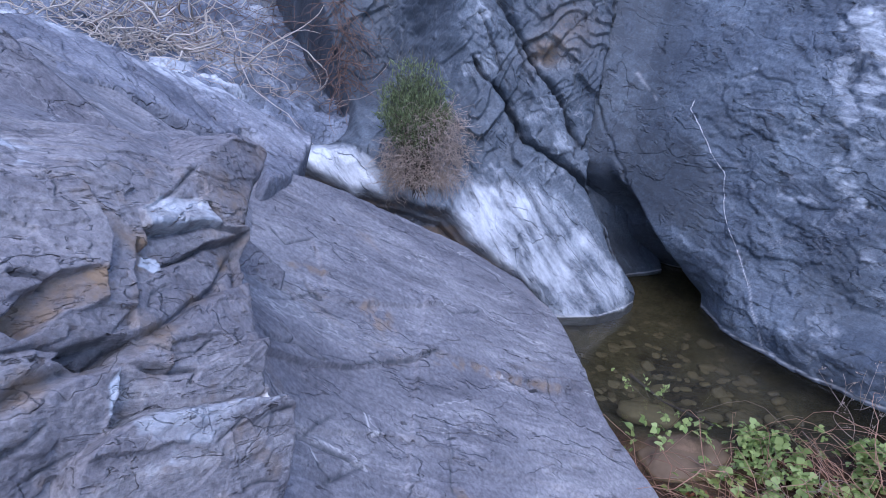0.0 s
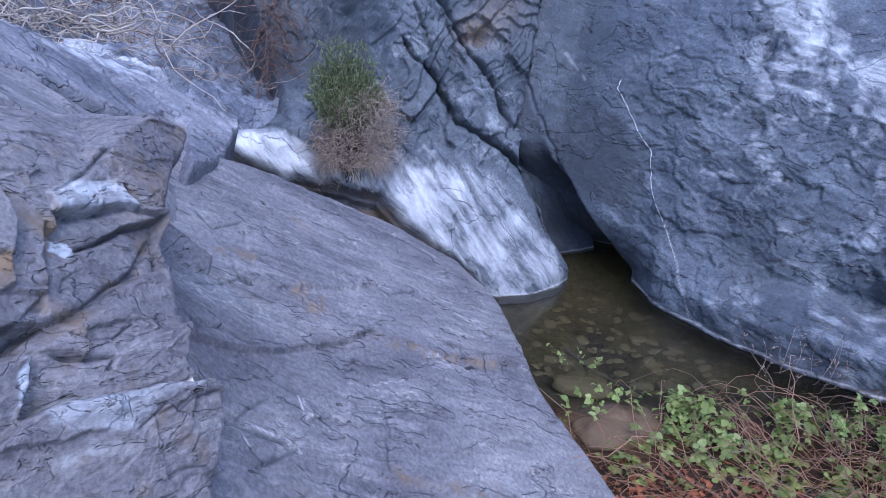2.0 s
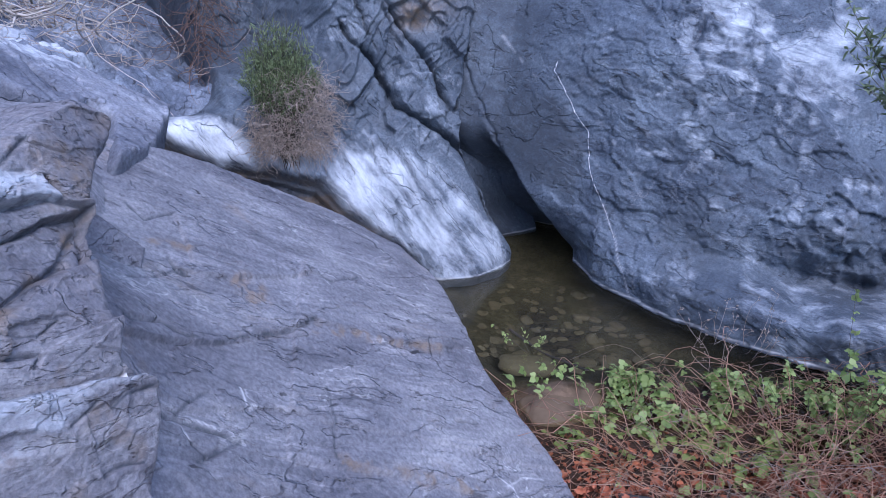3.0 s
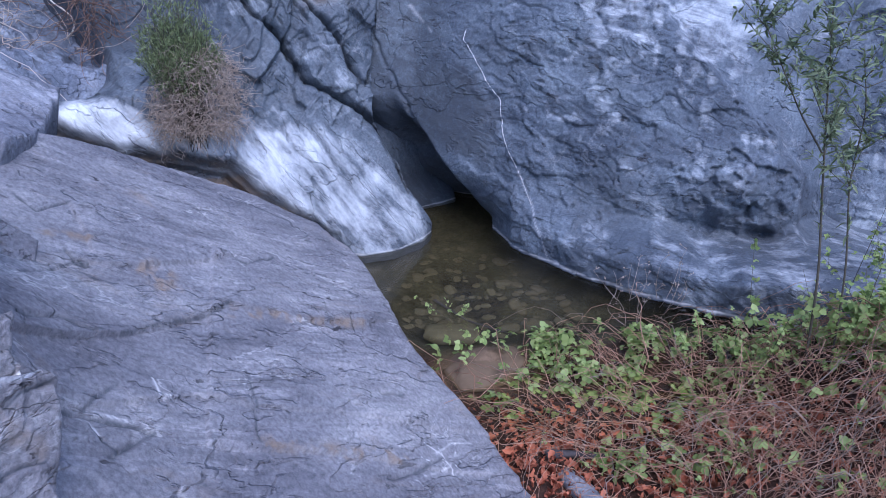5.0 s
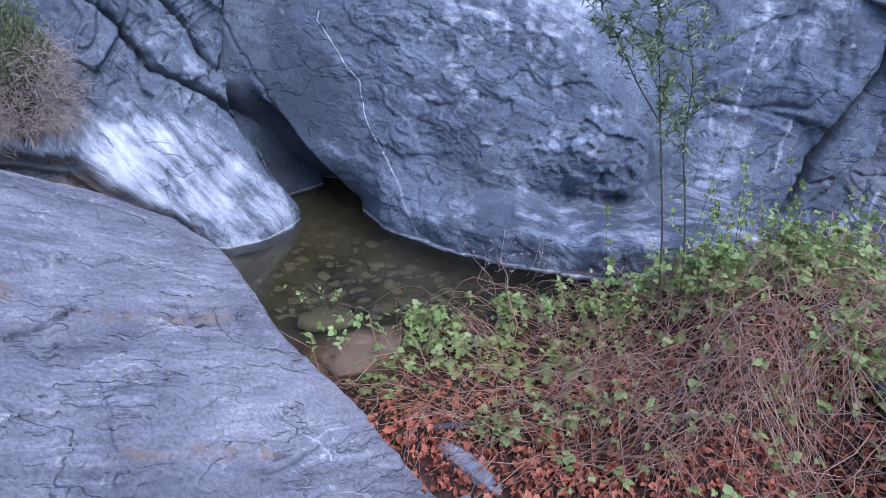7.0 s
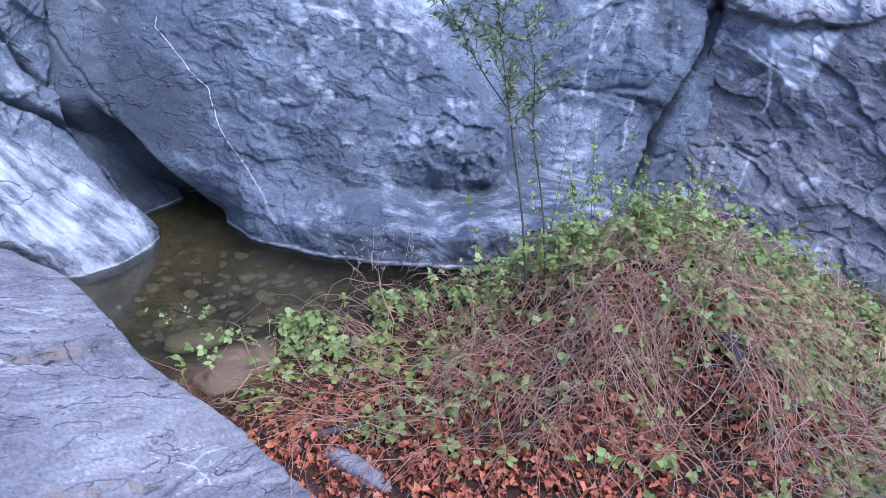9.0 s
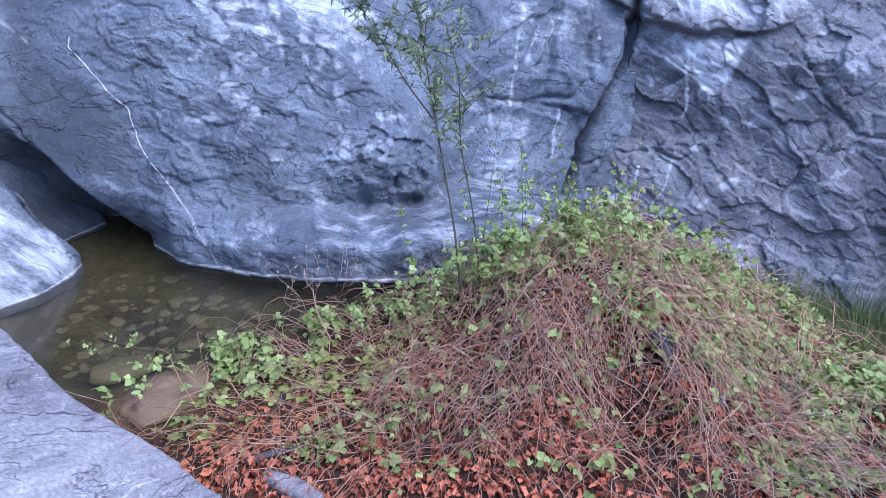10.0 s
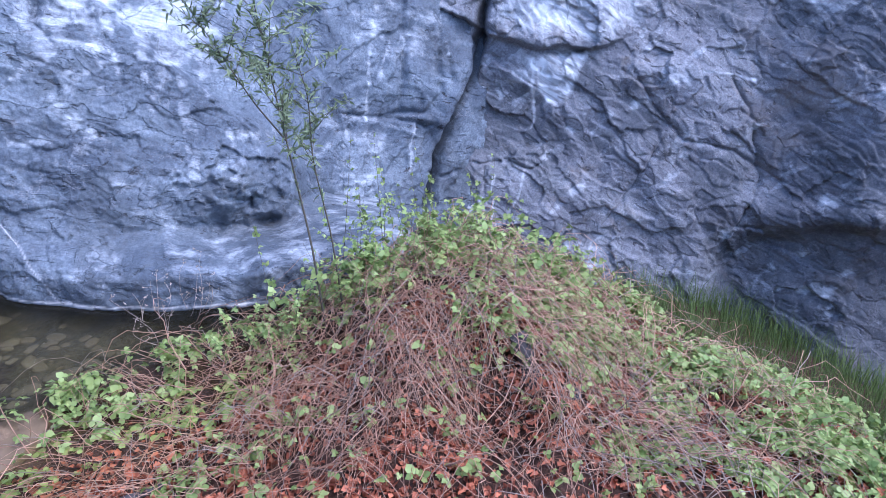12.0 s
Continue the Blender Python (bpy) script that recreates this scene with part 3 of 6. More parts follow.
def block_height(u, v):
    ju = u + 0.007 * fbm(u * 19, v * 19, octaves=4, seed=171)
    jv = v + 0.007 * fbm(u * 19 + 4, v * 19 + 8, octaves=4, seed=172)
    brow = np.interp(ju, [p[0] for p in BLOCK_BROW], [p[1] for p in BLOCK_BROW])
    above = np.clip(jv - brow, 0, None)
    top = smooth(0.0, 0.05, above)
    h = 0.012 - 0.55 * (np.sqrt(above * above + 0.0009) - 0.03)
    h = h + relief(u, v, 170, 0.012, 0.004, 0.10, 0.0005, 0.62, 2.2, 0.011)
    h = h + plate(ju, jv, BLOCK_FACET, -0.010, -0.14, 0.0)
    h = h + plate(ju, jv, [(-0.088, 0.186), (-0.053, 0.263), (-0.002, 0.317), (0.081, 0.324), (-0.019, 0.21), (-0.063, 0.155)], 0.006, 0.1, -0.2)
    h = h + plate(ju, jv, [(-0.063, 0.155), (-0.019, 0.21), (0.021, 0.252), (0.063, 0.305), (0.104, 0.328), (0.143, 0.347), (0.1, 0.289), (0.073, 0.254), (0.042, 0.194), (0.003, 0.133), (-0.045, 0.126)], -0.028, 0.0, 0.1)
    h = h + plate(ju, jv, [(-0.07, 0.126), (0.003, 0.133), (0.042, 0.194), (0.073, 0.254), (0.143, 0.347), (0.165, 0.317), (0.189, 0.234), (0.116, 0.144), (0.073, 0.068), (0.01, -0.054), (-0.036, -0.074), (-0.017, 0.012), (-0.046, 0.069)], -0.034, -0.05, -0.12)
    h = h + plate(ju, jv, [(-0.36, 0.0), (-0.284, 0.054), (-0.195, 0.137), (-0.114, 0.079), (-0.093, 0.02), (-0.15, -0.034), (-0.169, -0.082), (-0.193, -0.122), (-0.26, -0.2)], 0.012, 0.1, 0.08)
    h = h + plate(ju, jv, BLOCK_SCAR, -0.020, 0.25, 0.30)
    h = h + plate(ju, jv, [(-0.155, -0.162), (-0.135, -0.133), (-0.107, -0.074), (-0.068, -0.026), (-0.019, 0.004), (-0.001, -0.026), (-0.037, -0.072), (-0.063, -0.106), (-0.089, -0.134), (-0.126, -0.152), (-0.17, -0.198)], -0.008, -0.1, 0.0)
    h = h + plate(ju, jv, BLOCK_HOLLOW, -0.045, 0.0, -0.2)
    h = h + plate(ju, jv, [(-0.3, -0.5), (-0.161, -0.311), (-0.123, -0.257), (-0.067, -0.179), (-0.013, -0.115), (0.032, -0.195), (0.006, -0.259), (0.061, -0.5)], -0.03, -0.35, 0.40)
    h = h + plate(ju, jv, [(-0.087, -0.296), (-0.033, -0.27), (-0.03, -0.25), (0.006, -0.259), (0.03, -0.42), (-0.1, -0.42)], -0.012, -0.1, 0.0)
    h = h + plate(ju, jv, [(-0.005, -0.109), (0.025, -0.09), (0.129, -0.032), (0.252, 0.126), (0.295, -0.001), (0.21, -0.057), (0.137, -0.11), (0.056, -0.167), (0.028, -0.199)], -0.020, -0.15, 0.35)
    h = h + plate(ju, jv, [(0.084, -0.064), (0.129, -0.032), (0.2, 0.06), (0.15, 0.06), (0.06, -0.02)], -0.012, 0.0, 0.1)
    h = h + plate(ju, jv, [(0.027, -0.2), (0.056, -0.167), (0.137, -0.11), (0.288, -0.005), (0.335, 0.005), (0.369, -0.034), (0.42, -0.161), (0.5, -0.5), (0.061, -0.5), (0.006, -0.259)], 0.0, -0.12, 0.30)
    h = h + plate(ju, jv, [(0.265, -0.055), (0.322, -0.016), (0.35, 0.0), (0.39, -0.06), (0.43, -0.2), (0.36, -0.132), (0.29, -0.185), (0.214, -0.112)], -0.007, 0.0, 0.03)
    gd, gs = along(ju, jv, BLOCK_GULLY)
    gw = 0.016 - 0.010 * gs
    h = h - 0.03 * (1 - 0.6 * gs) * np.exp(-(gd / gw) ** 2)
    marks = 0 * u
    for line, deep in (([(0.141, 0.219), (0.159, 0.201), (0.185, 0.183)], 0.012), ([(0.035, 0.108), (0.007, 0.057), (0.009, 0.026)], 0.006), ([(0.036, -0.039), (0.062, -0.039), (0.113, -0.007), (0.137, 0.04)], 0.012),
                       ([(-0.094, -0.304), (-0.072, -0.277), (-0.062, -0.246)], 0.01), ([(-0.045, -0.318), (-0.027, -0.284), (0.002, -0.248)], 0.008), ([(0.29, -0.185), (0.31, -0.162), (0.36, -0.132)], 0.006),
                       ([(0.194, -0.147), (0.214, -0.112), (0.223, -0.09)], 0.006), ([(0.322, -0.016), (0.265, -0.055), (0.254, -0.088)], 0.005), ([(-0.242, 0.264), (-0.2, 0.288), (-0.173, 0.284)], 0.006),
                       ([(-0.251, 0.176), (-0.213, 0.188)], 0.01), ([(-0.241, 0.102), (-0.224, 0.091), (-0.217, 0.069)], 0.012), ([(-0.082, 0.187), (-0.062, 0.234), (-0.046, 0.28), (-0.021, 0.392)], 0.008)):
        h = h + crack(u, v, line, 0.0030, deep * 1.5, 0.006, seed=int(deep * 2000) + len(line))
        marks = np.maximum(marks, np.exp(-(along(ju, jv, line)[0] / 0.0028) ** 2))
    for line, wide in (([(-0.063, 0.155), (-0.019, 0.21), (0.021, 0.252), (0.063, 0.305), (0.104, 0.328), (0.143, 0.347)], 0.007), ([(0.003, 0.133), (0.042, 0.194), (0.073, 0.254), (0.143, 0.347)], 0.003), ([(0.031, 0.333), (0.087, 0.33)], 0.003),
                       ([(0.028, -0.199), (0.056, -0.167), (0.137, -0.11), (0.21, -0.057), (0.291, -0.003)], 0.004), ([(-0.212, -0.085), (-0.179, -0.064), (-0.153, -0.058)], 0.003), ([(-0.17, -0.198), (-0.126, -0.152), (-0.089, -0.134), (-0.037, -0.072)], 0.003),
                       ([(0.031, -0.092), (0.084, -0.064), (0.129, -0.032), (0.124, -0.057)], 0.003)):
        h = h + crack(u, v, line, wide * 0.8, 0.02, 0.004, seed=len(line) + 7)
        marks = np.maximum(marks, 0.9 * np.exp(-(along(ju, jv, line)[0] / wide) ** 2))
    h = np.maximum(h - rounded(inside(ju, jv, BLOCK_EDGE), 0.02, 3.5), -0.3)
    f = fbm(u * 17, v * 17, octaves=4, seed=173)
    rust = np.exp(-(gd / 0.014) ** 2) * 0.8 + 0.6 * smooth(-0.03, 0.01, inside(ju, jv, [(-0.089, 0.101), (-0.056, 0.139), (-0.041, 0.101), (-0.03, 0.028), (-0.043, -0.032), (-0.076, -0.008)]))
    rust = rust * smooth(-0.3, 0.3, f) + 0.75 * smooth(-0.002, 0.006, inside(ju, jv, BLOCK_SCAR)) + 0.3 * smooth(-0.01, 0.01, inside(ju, jv, BLOCK_FACET)) * smooth(-0.3, 0.2, f) + 0.35 * smooth(0.15, 0.5, f) * (1 - top)
    chalk = smooth(-0.004, 0.006, inside(ju, jv, [(-0.039, 0.096), (-0.041, 0.131), (-0.003, 0.149), (0.012, 0.145), (-0.001, 0.11)]))
    chalk = np.maximum(chalk, 0.8 * smooth(-0.004, 0.006, inside(ju, jv, [(-0.015, -0.157), (-0.01, -0.123), (0.002, -0.137), (0.017, -0.184)])))
    chalk = np.maximum(chalk, 0.42 * smooth(-0.01, 0.01, inside(ju, jv, [(0.032, -0.197), (0.138, -0.111), (0.289, -0.007), (0.224, -0.081), (0.215, -0.114), (0.178, -0.155), (0.048, -0.209)])))
    chalk = np.maximum(chalk, 0.42 * smooth(-0.01, 0.01, inside(ju, jv, [(-0.088, 0.186), (-0.053, 0.263), (-0.002, 0.317), (0.081, 0.324), (-0.019, 0.21), (-0.063, 0.155)])))
    chalk = np.maximum(chalk, 0.22 * smooth(-0.05, 0.05, 0.09 - np.hypot(u - 0.1, v + 0.25)) * smooth(0, 0.4, f))
    lichen = smooth(0.15, 0.35, fbm(u * 22, v * 22, octaves=4, seed=174)) * smooth(0.09, 0.02, np.hypot(u + 0.31, (v - 0.13) * 0.7)) * 0.8
    white = smooth(-0.003, 0.003, inside(ju, jv, [(0.292, -0.002), (0.291, 0.013), (0.315, 0.054), (0.312, 0.004)]))
    # shade of the hollow, gully and overhung cracks is put into the colour
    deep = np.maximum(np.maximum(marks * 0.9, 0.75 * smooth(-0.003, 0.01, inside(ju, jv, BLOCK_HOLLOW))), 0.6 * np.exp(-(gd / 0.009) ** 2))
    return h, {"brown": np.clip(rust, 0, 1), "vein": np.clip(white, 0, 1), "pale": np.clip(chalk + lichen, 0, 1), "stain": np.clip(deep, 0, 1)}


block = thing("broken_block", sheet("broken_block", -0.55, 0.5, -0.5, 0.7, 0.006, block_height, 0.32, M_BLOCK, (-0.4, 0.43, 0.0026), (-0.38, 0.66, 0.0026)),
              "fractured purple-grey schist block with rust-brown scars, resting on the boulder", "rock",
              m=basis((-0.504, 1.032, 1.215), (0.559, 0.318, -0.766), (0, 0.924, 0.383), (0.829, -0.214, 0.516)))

G_EDGE = [(-0.7, 0.95), (0.2, 0.97), (0.3, 0.73), (0.42, 0.56), (0.64, 0.42), (0.58, 0.12), (0.5, -0.05), (0.54, -0.22), (0.2, -0.25), (-0.18, -0.28), (-0.4, -0.22), (-0.16, -0.15), (0.11, -0.09), (0.12, 0.01), (-0.06, 0.04), (-0.15, 0.25), (-0.3, 0.45), (-0.7, 0.7)]


def ledge_height(u, v):
    wu = u + 0.014 * fbm(u * 8, v * 8, octaves=4, seed=131)
    wv = v + 0.014 * fbm(u * 8 + 4, v * 8 + 8, octaves=4, seed=132)
    d = inside(wu, wv, G_EDGE)
    h = relief(u, v, 160, 0.03, 0.02, 0.2, 0.002, 0.9, 2.4, 0.014)
    h = h + crack(u, v, [(0.24, 0.3), (0.2, 0.25), (0.11, 0.14), (0.06, 0.08)], 0.010, 0.06, seed=14) + crack(u, v, [(0.58, 0.16), (0.47, -0.01), (0.5, -0.1), (0.51, -0.2)], 0.008, 0.035, seed=15)
    h = h + crack(u, v, [(-0.15, 0.75), (-0.19, 0.54), (-0.07, 0.38), (-0.05, 0.16)], 0.008, 0.03, seed=13) + crack(u, v, [(0.22, 0.62), (0.2, 0.37), (0.28, 0.15), (0.3, -0.1)], 0.008, 0.03, seed=12)
    h = h - plate(wu, wv, [(0.2, 0.97), (0.2, 0.37), (0.28, 0.15), (0.3, -0.3), (0.9, -0.3), (0.9, 0.97)], 0.022, 0.1, 0.0, 0.008)
    h = np.maximum(h - rounded(d, 0.010, 5.0), -0.42)
    pale = smooth(0.25, 0.5, u + 0.3 * v + 0.1 * fbm(u * 7, v * 7, octaves=3, seed=16)) * smooth(0, 0.3, v) * 0.35
    # the dropped side faces have their shade put into the colour
    return h, {"brown": 0 * u, "vein": 0 * u, "pale": pale, "stain": 0.5 * smooth(0.0, -0.02, d)}


ledge = thing("rock_ledge", sheet("rock_ledge", -0.9, 0.9, -0.6, 1.2, 0.0085, ledge_height, 0.5, M_LEDGE),
              "blue-grey cracked rock ledge with a broken end, lying behind the boulder", "rock",
              m=basis((-0.8, 2.7, 1.24), (-0.009, 1, -0.018), (-0.892, 0, 0.451), (0.451, 0.02, 0.892)))

B_CRACKS = [([(0.07, 1.2), (0.07, 1.01), (0.27, 0.69), (0.44, 0.44), (0.56, 0.17)], 0.022, 0.09),
            ([(-0.08, 0.68), (-0.03, 0.59), (0.13, 0.43), (0.24, 0.2), (0.48, 0.05), (0.62, -0.06), (0.74, -0.3), (0.78, -0.5)], 0.022, 0.11),
            ([(0.8, 1.3), (0.77, 1.05), (0.74, 0.74), (0.68, 0.54), (0.67, 0.31), (0.58, 0.15)], 0.018, 0.09),
            ([(0.15, 0.85), (0.24, 0.6), (0.3, 0.5)], 0.01, 0.03), ([(0.2, 0.42), (0.35, 0.47)], 0.008, 0.03),
            ([(-0.05, 0.95), (0.05, 0.72), (0.13, 0.5)], 0.012, 0.04), ([(0.05, -0.05), (0.12, -0.2), (0.2, -0.28)], 0.007, 0.02)]
B_PALE = [(-1.1, 0.04), (-0.97, 0.2), (-0.72, 0.1), (-0.4, -0.07), (-0.2, 0.06), (0.0, -0.06), (0.3, -0.05), (0.5, -0.2), (0.7, -0.45), (0.88, -0.66), (0.9, -1.0), (0.3, -1.0), (0.1, -0.6), (-0.12, -0.42), (-0.27, -0.2), (-0.53, -0.16), (-0.85, -0.13)]


def chute_height(u, v):
    wu = u + 0.025 * fbm(u * 6, v * 6, octaves=4, seed=231)
    wv = v + 0.025 * fbm(u * 6 + 4, v * 6 + 8, octaves=4, seed=232)
    up = smooth(-0.12, 0.12, wv + 0.12 * wu)              # broken rock above, water-worn chute below
    h = 0.06 + 0 * u
    h = h - 0.62 * smooth(-0.1, -0.55, wu) * smooth(0.05, 0.8, wv) - 2.0 * smooth(0.0, -0.4, wu + 0.62 + 0.28 * wv) * smooth(0.12, 0.4, wv)
    h = h + 0.05 * smooth(-0.45, -0.75, v) + 0.05 * np.exp(-((u - 0.55) / 0.4) ** 2 - ((v + 0.45) / 0.3) ** 2) - 0.06 * smooth(0.1, 0.5, u) * smooth(0.3, -0.3, v)
    right = u - np.interp(v, [-1.0, -0.7, -0.5, -0.3, -0.06, 0.15, 1.05, 1.8], [0.97, 0.91, 0.80, 0.745, 0.63, 0.62, 0.80, 0.95])
    h = h - (0.30 + 0.1 * smooth(-0.2, -0.45, v)) * smooth(-0.015, 0.05, right + 0.015 * fbm(u * 9, v * 9, octaves=3, seed=240)) - 0.25 * np.clip(right - 0.12, 0, 1)
    h = h + relief(u, v, 200, 0.05, 0.05, 0.3, 0.010, 0.9, 1.6, 0.05) * up
    flow = fbm((0.83 * u + 0.55 * v) * 17 + 0.5 * fbm(u * 5, v * 5, octaves=2, seed=209), (0.55 * u - 0.83 * v) * 1.6, octaves=4, seed=210)
    h = h + (1 - up) * (0.006 * flow + 0.03 * fbm(u * 3, v * 3, octaves=2, seed=211) + 0.012 * facets(u * 7, v * 7, 212))
    tr, _ = along(wu, wv, [(-1.1, 0.02), (-0.78, -0.16), (-0.53, -0.2), (-0.27, -0.28), (-0.13, -0.43), (0.03, -0.56), (0.24, -0.72), (0.3, -0.9)])
    below = smooth(0.0, -0.035, wv - np.interp(wu, [-1.1, -0.78, -0.53, -0.27, -0.13, 0.03, 0.24, 0.3], [0.0, -0.17, -0.2, -0.28, -0.43, -0.58, -0.74, -0.95]))
    h = h - 0.10 * np.exp(-(tr / 0.05) ** 2) - 0.09 * below + below * relief(u, v, 260, 0.02, 0.05, 0.1, 0.006, 0.3, 2.5)
    for line, w, dp in B_CRACKS:
        h = h + crack(u, v, line, w * 0.5, dp * 1.4, seed=int(w * 1000) + len(line))
    h = h - 0.10 * np.exp(-(np.hypot(u + 0.36, v - 0.9) / 0.045) ** 2) - 0.09 * np.exp(-(((u - 0.36) / 0.08) ** 2 + ((v - 0.68) / 0.05) ** 2))
    h = h - 0.6 * np.clip(v - 1.0, 0, 3) * smooth(0.9, 1.3, v) * 0.35 - 0.55 * np.clip(-0.82 - v, 0, 1)
    h = h + smooth(-0.58, -0.84, v) * np.interp(u, [0.2, 0.345, 0.424, 0.628, 0.827, 0.95, 1.05], [-0.1, 0.02, 0.08, 0.08, 0.0, -0.12, -0.3])
    z = 0.76 - 0.045 * u + 0.947 * v + 0.319 * h
    dp = inside(wu, wv, B_PALE)
    sheen = 0.7 * flow + 0.6 * fbm(u * 4, v * 4, octaves=5, seed=214) + 0.42 - 0.45 * smooth(0.2, 0.8, u) + 0.55 * smooth(-0.1, -0.5, u)
    pale = smooth(-0.05, 0.05, dp + 0.03 * fbm(u * 16, v * 16, octaves=4, seed=218)) * (0.22 + 0.48 * smooth(-0.15, 0.6, sheen))
    pale = pale + 0.25 * up * smooth(0.1, 0.45, fbm(u * 5, v * 5, octaves=4, seed=215)) * smooth(0.6, 0.2, right * 0 + np.abs(u - 0.1))
    brown = 0.95 * np.maximum(np.exp(-(np.minimum(tr, 9) / 0.055) ** 2) * smooth(0.35, 0.0, wu), below) * (0.4 + 0.6 * smooth(-0.3, 0.3, fbm(u * 4, v * 22, octaves=3, seed=266)))
    brown = brown + 0.8 * np.exp(-(np.hypot(u - 0.36, (v - 0.72) * 1.3) / 0.1) ** 2) + 0.35 * np.exp(-(np.hypot(u - 0.5, v - 0.85) / 0.16) ** 2)
    gut = np.exp(-(tr / 0.06) ** 2) * smooth(0.4, 0.1, wu)
    # darkens the trough, and puts shade of the right-hand recess into the colour
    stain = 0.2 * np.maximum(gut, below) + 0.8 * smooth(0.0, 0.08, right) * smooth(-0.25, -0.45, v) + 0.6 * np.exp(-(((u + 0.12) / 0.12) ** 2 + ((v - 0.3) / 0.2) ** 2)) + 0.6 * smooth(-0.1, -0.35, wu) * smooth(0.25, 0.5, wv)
    # cracks are coloured dark along their lines
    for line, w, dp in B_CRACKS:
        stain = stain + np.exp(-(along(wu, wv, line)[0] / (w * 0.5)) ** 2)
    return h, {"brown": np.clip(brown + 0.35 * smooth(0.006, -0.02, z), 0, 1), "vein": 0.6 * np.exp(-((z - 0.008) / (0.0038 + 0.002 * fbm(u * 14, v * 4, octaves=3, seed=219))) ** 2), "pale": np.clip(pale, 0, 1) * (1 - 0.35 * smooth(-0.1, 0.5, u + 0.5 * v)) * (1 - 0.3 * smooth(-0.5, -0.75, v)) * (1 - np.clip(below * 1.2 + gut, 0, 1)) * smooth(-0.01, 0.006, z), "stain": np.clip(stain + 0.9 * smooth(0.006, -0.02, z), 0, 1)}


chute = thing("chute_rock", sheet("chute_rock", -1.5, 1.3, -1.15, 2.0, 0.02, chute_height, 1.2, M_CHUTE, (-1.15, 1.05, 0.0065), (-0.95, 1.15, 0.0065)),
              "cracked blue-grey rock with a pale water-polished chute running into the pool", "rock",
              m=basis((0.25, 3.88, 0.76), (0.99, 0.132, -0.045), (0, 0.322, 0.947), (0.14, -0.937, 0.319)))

C_RIGHT = [(1.5, -1.0), (1.42, -0.5), (1.38, -0.19), (1.22, 0.04), (1.11, 0.14), (0.75, 0.45), (0.5, 0.75), (0.35, 1.2), (0.2, 2.6)]
C_LEFT = [(-1.06, 0.5), (-0.97, 0.29), (-0.81, 0.0), (-0.63, -0.21), (-0.41, -0.47), (-0.3, -0.62)]


def bulge_height(u, v):
    wu = u + 0.025 * fbm(u * 6, v * 6, octaves=4, seed=331)
    wv = v + 0.025 * fbm(u * 6 + 4, v * 6 + 8, octaves=4, seed=332)
    h = 0.13 - 0.13 * (np.clip(u - 0.05, -0.85, 2) / 0.95) ** 2 + 0.14 * smooth(-0.75, -1.15, u) - 0.05 * v * v - 0.12 * np.clip(v - 0.6, 0, 3)
    # lower left runs back under the overhang, lower right comes forward as a shelf
    low = smooth(-0.25, -0.68, wv)
    h = h + low * np.where(u < -0.1, 0.75 * np.clip(u + 0.1, -0.5, 0), 0) - 0.12 * smooth(-0.45, -0.62, wv) * smooth(0.0, -0.4, u)
    shelf_top = np.interp(u, [-0.2, 0.3, 0.7, 0.95, 1.3, 1.7], [-0.45, -0.52, -0.53, -0.56, -0.53, -0.5])
    sh = smooth(0.10, -0.12, wv - shelf_top) * np.interp(u, [-0.15, 0.3, 0.7, 1.14, 1.7, 2.0], [0.0, 0.22, 0.42, 0.62, 0.85, 0.7])
    h = h + sh
    left = wu - np.interp(wv, [-0.62, -0.47, -0.21, 0.0, 0.29, 0.5, 1.5], [-0.3, -0.41, -0.63, -0.81, -0.97, -1.06, -1.5])
    h = h - (0.03 + 0.34 * smooth(0.12, -0.25, wv)) * smooth(0.02, -0.09, left)
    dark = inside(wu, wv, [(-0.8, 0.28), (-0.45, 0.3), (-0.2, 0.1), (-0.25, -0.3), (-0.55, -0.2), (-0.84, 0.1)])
    rough = smooth(-0.75, -0.1, u + 0.15 * fbm(u * 3, v * 3, octaves=2, seed=340)) * smooth(0.2, -0.05, dark)
    beyond = wu - np.interp(wv, [p[1] for p in C_RIGHT], [p[0] for p in C_RIGHT])
    out = smooth(0.0, 0.06, beyond) * smooth(-0.62, -0.45, v)
    h = h + relief(u, v, 300, 0.05, 0.016, 0.12, 0.008, -0.35, 1.6, 0.022) * (0.15 + 0.85 * rough) * (1 - 0.8 * out)
    h = h - out * (0.07 + 0.10 * np.clip(beyond, 0, 2) + 1.3 * np.clip(u - 1.25, 0, 2) ** 2)
    knob = np.exp(-(((u - 1.12) / 0.27) ** 2 + ((v + 0.28) / 0.2) ** 2))
    h = h + knob * (0.10 + 0.10 * facets(wu * 6, wv * 6, 350, 0.7, 0.5, 0.5) + 0.08 * blocks(wu * 8, wv * 10, 351) + 0.05 * blocks(wu * 19, wv * 22, 352))
    h = h - 0.26 * np.exp(-(((u - 1.22) / 0.17) ** 2 + ((v + 0.52) / 0.045) ** 2)) - 0.06 * np.exp(-(((u - 0.95) / 0.05) ** 2 + ((v + 0.47) / 0.1) ** 2))
    h = h + crack(u, v, C_LEFT, 0.008, 0.03, seed=17)
    h = h + crack(u, v, [(1.36, -0.15), (1.2, 0.06), (1.08, 0.16), (1.0, 0.2)], 0.012, 0.05, seed=18)
    h = h + crack(u, v, [(0.3, 0.8), (0.25, 0.62), (0.33, 0.5)], 0.02, 0.05, seed=19)
    vu = u + 0.016 * fbm(u * 11, v * 11, octaves=2, seed=360)
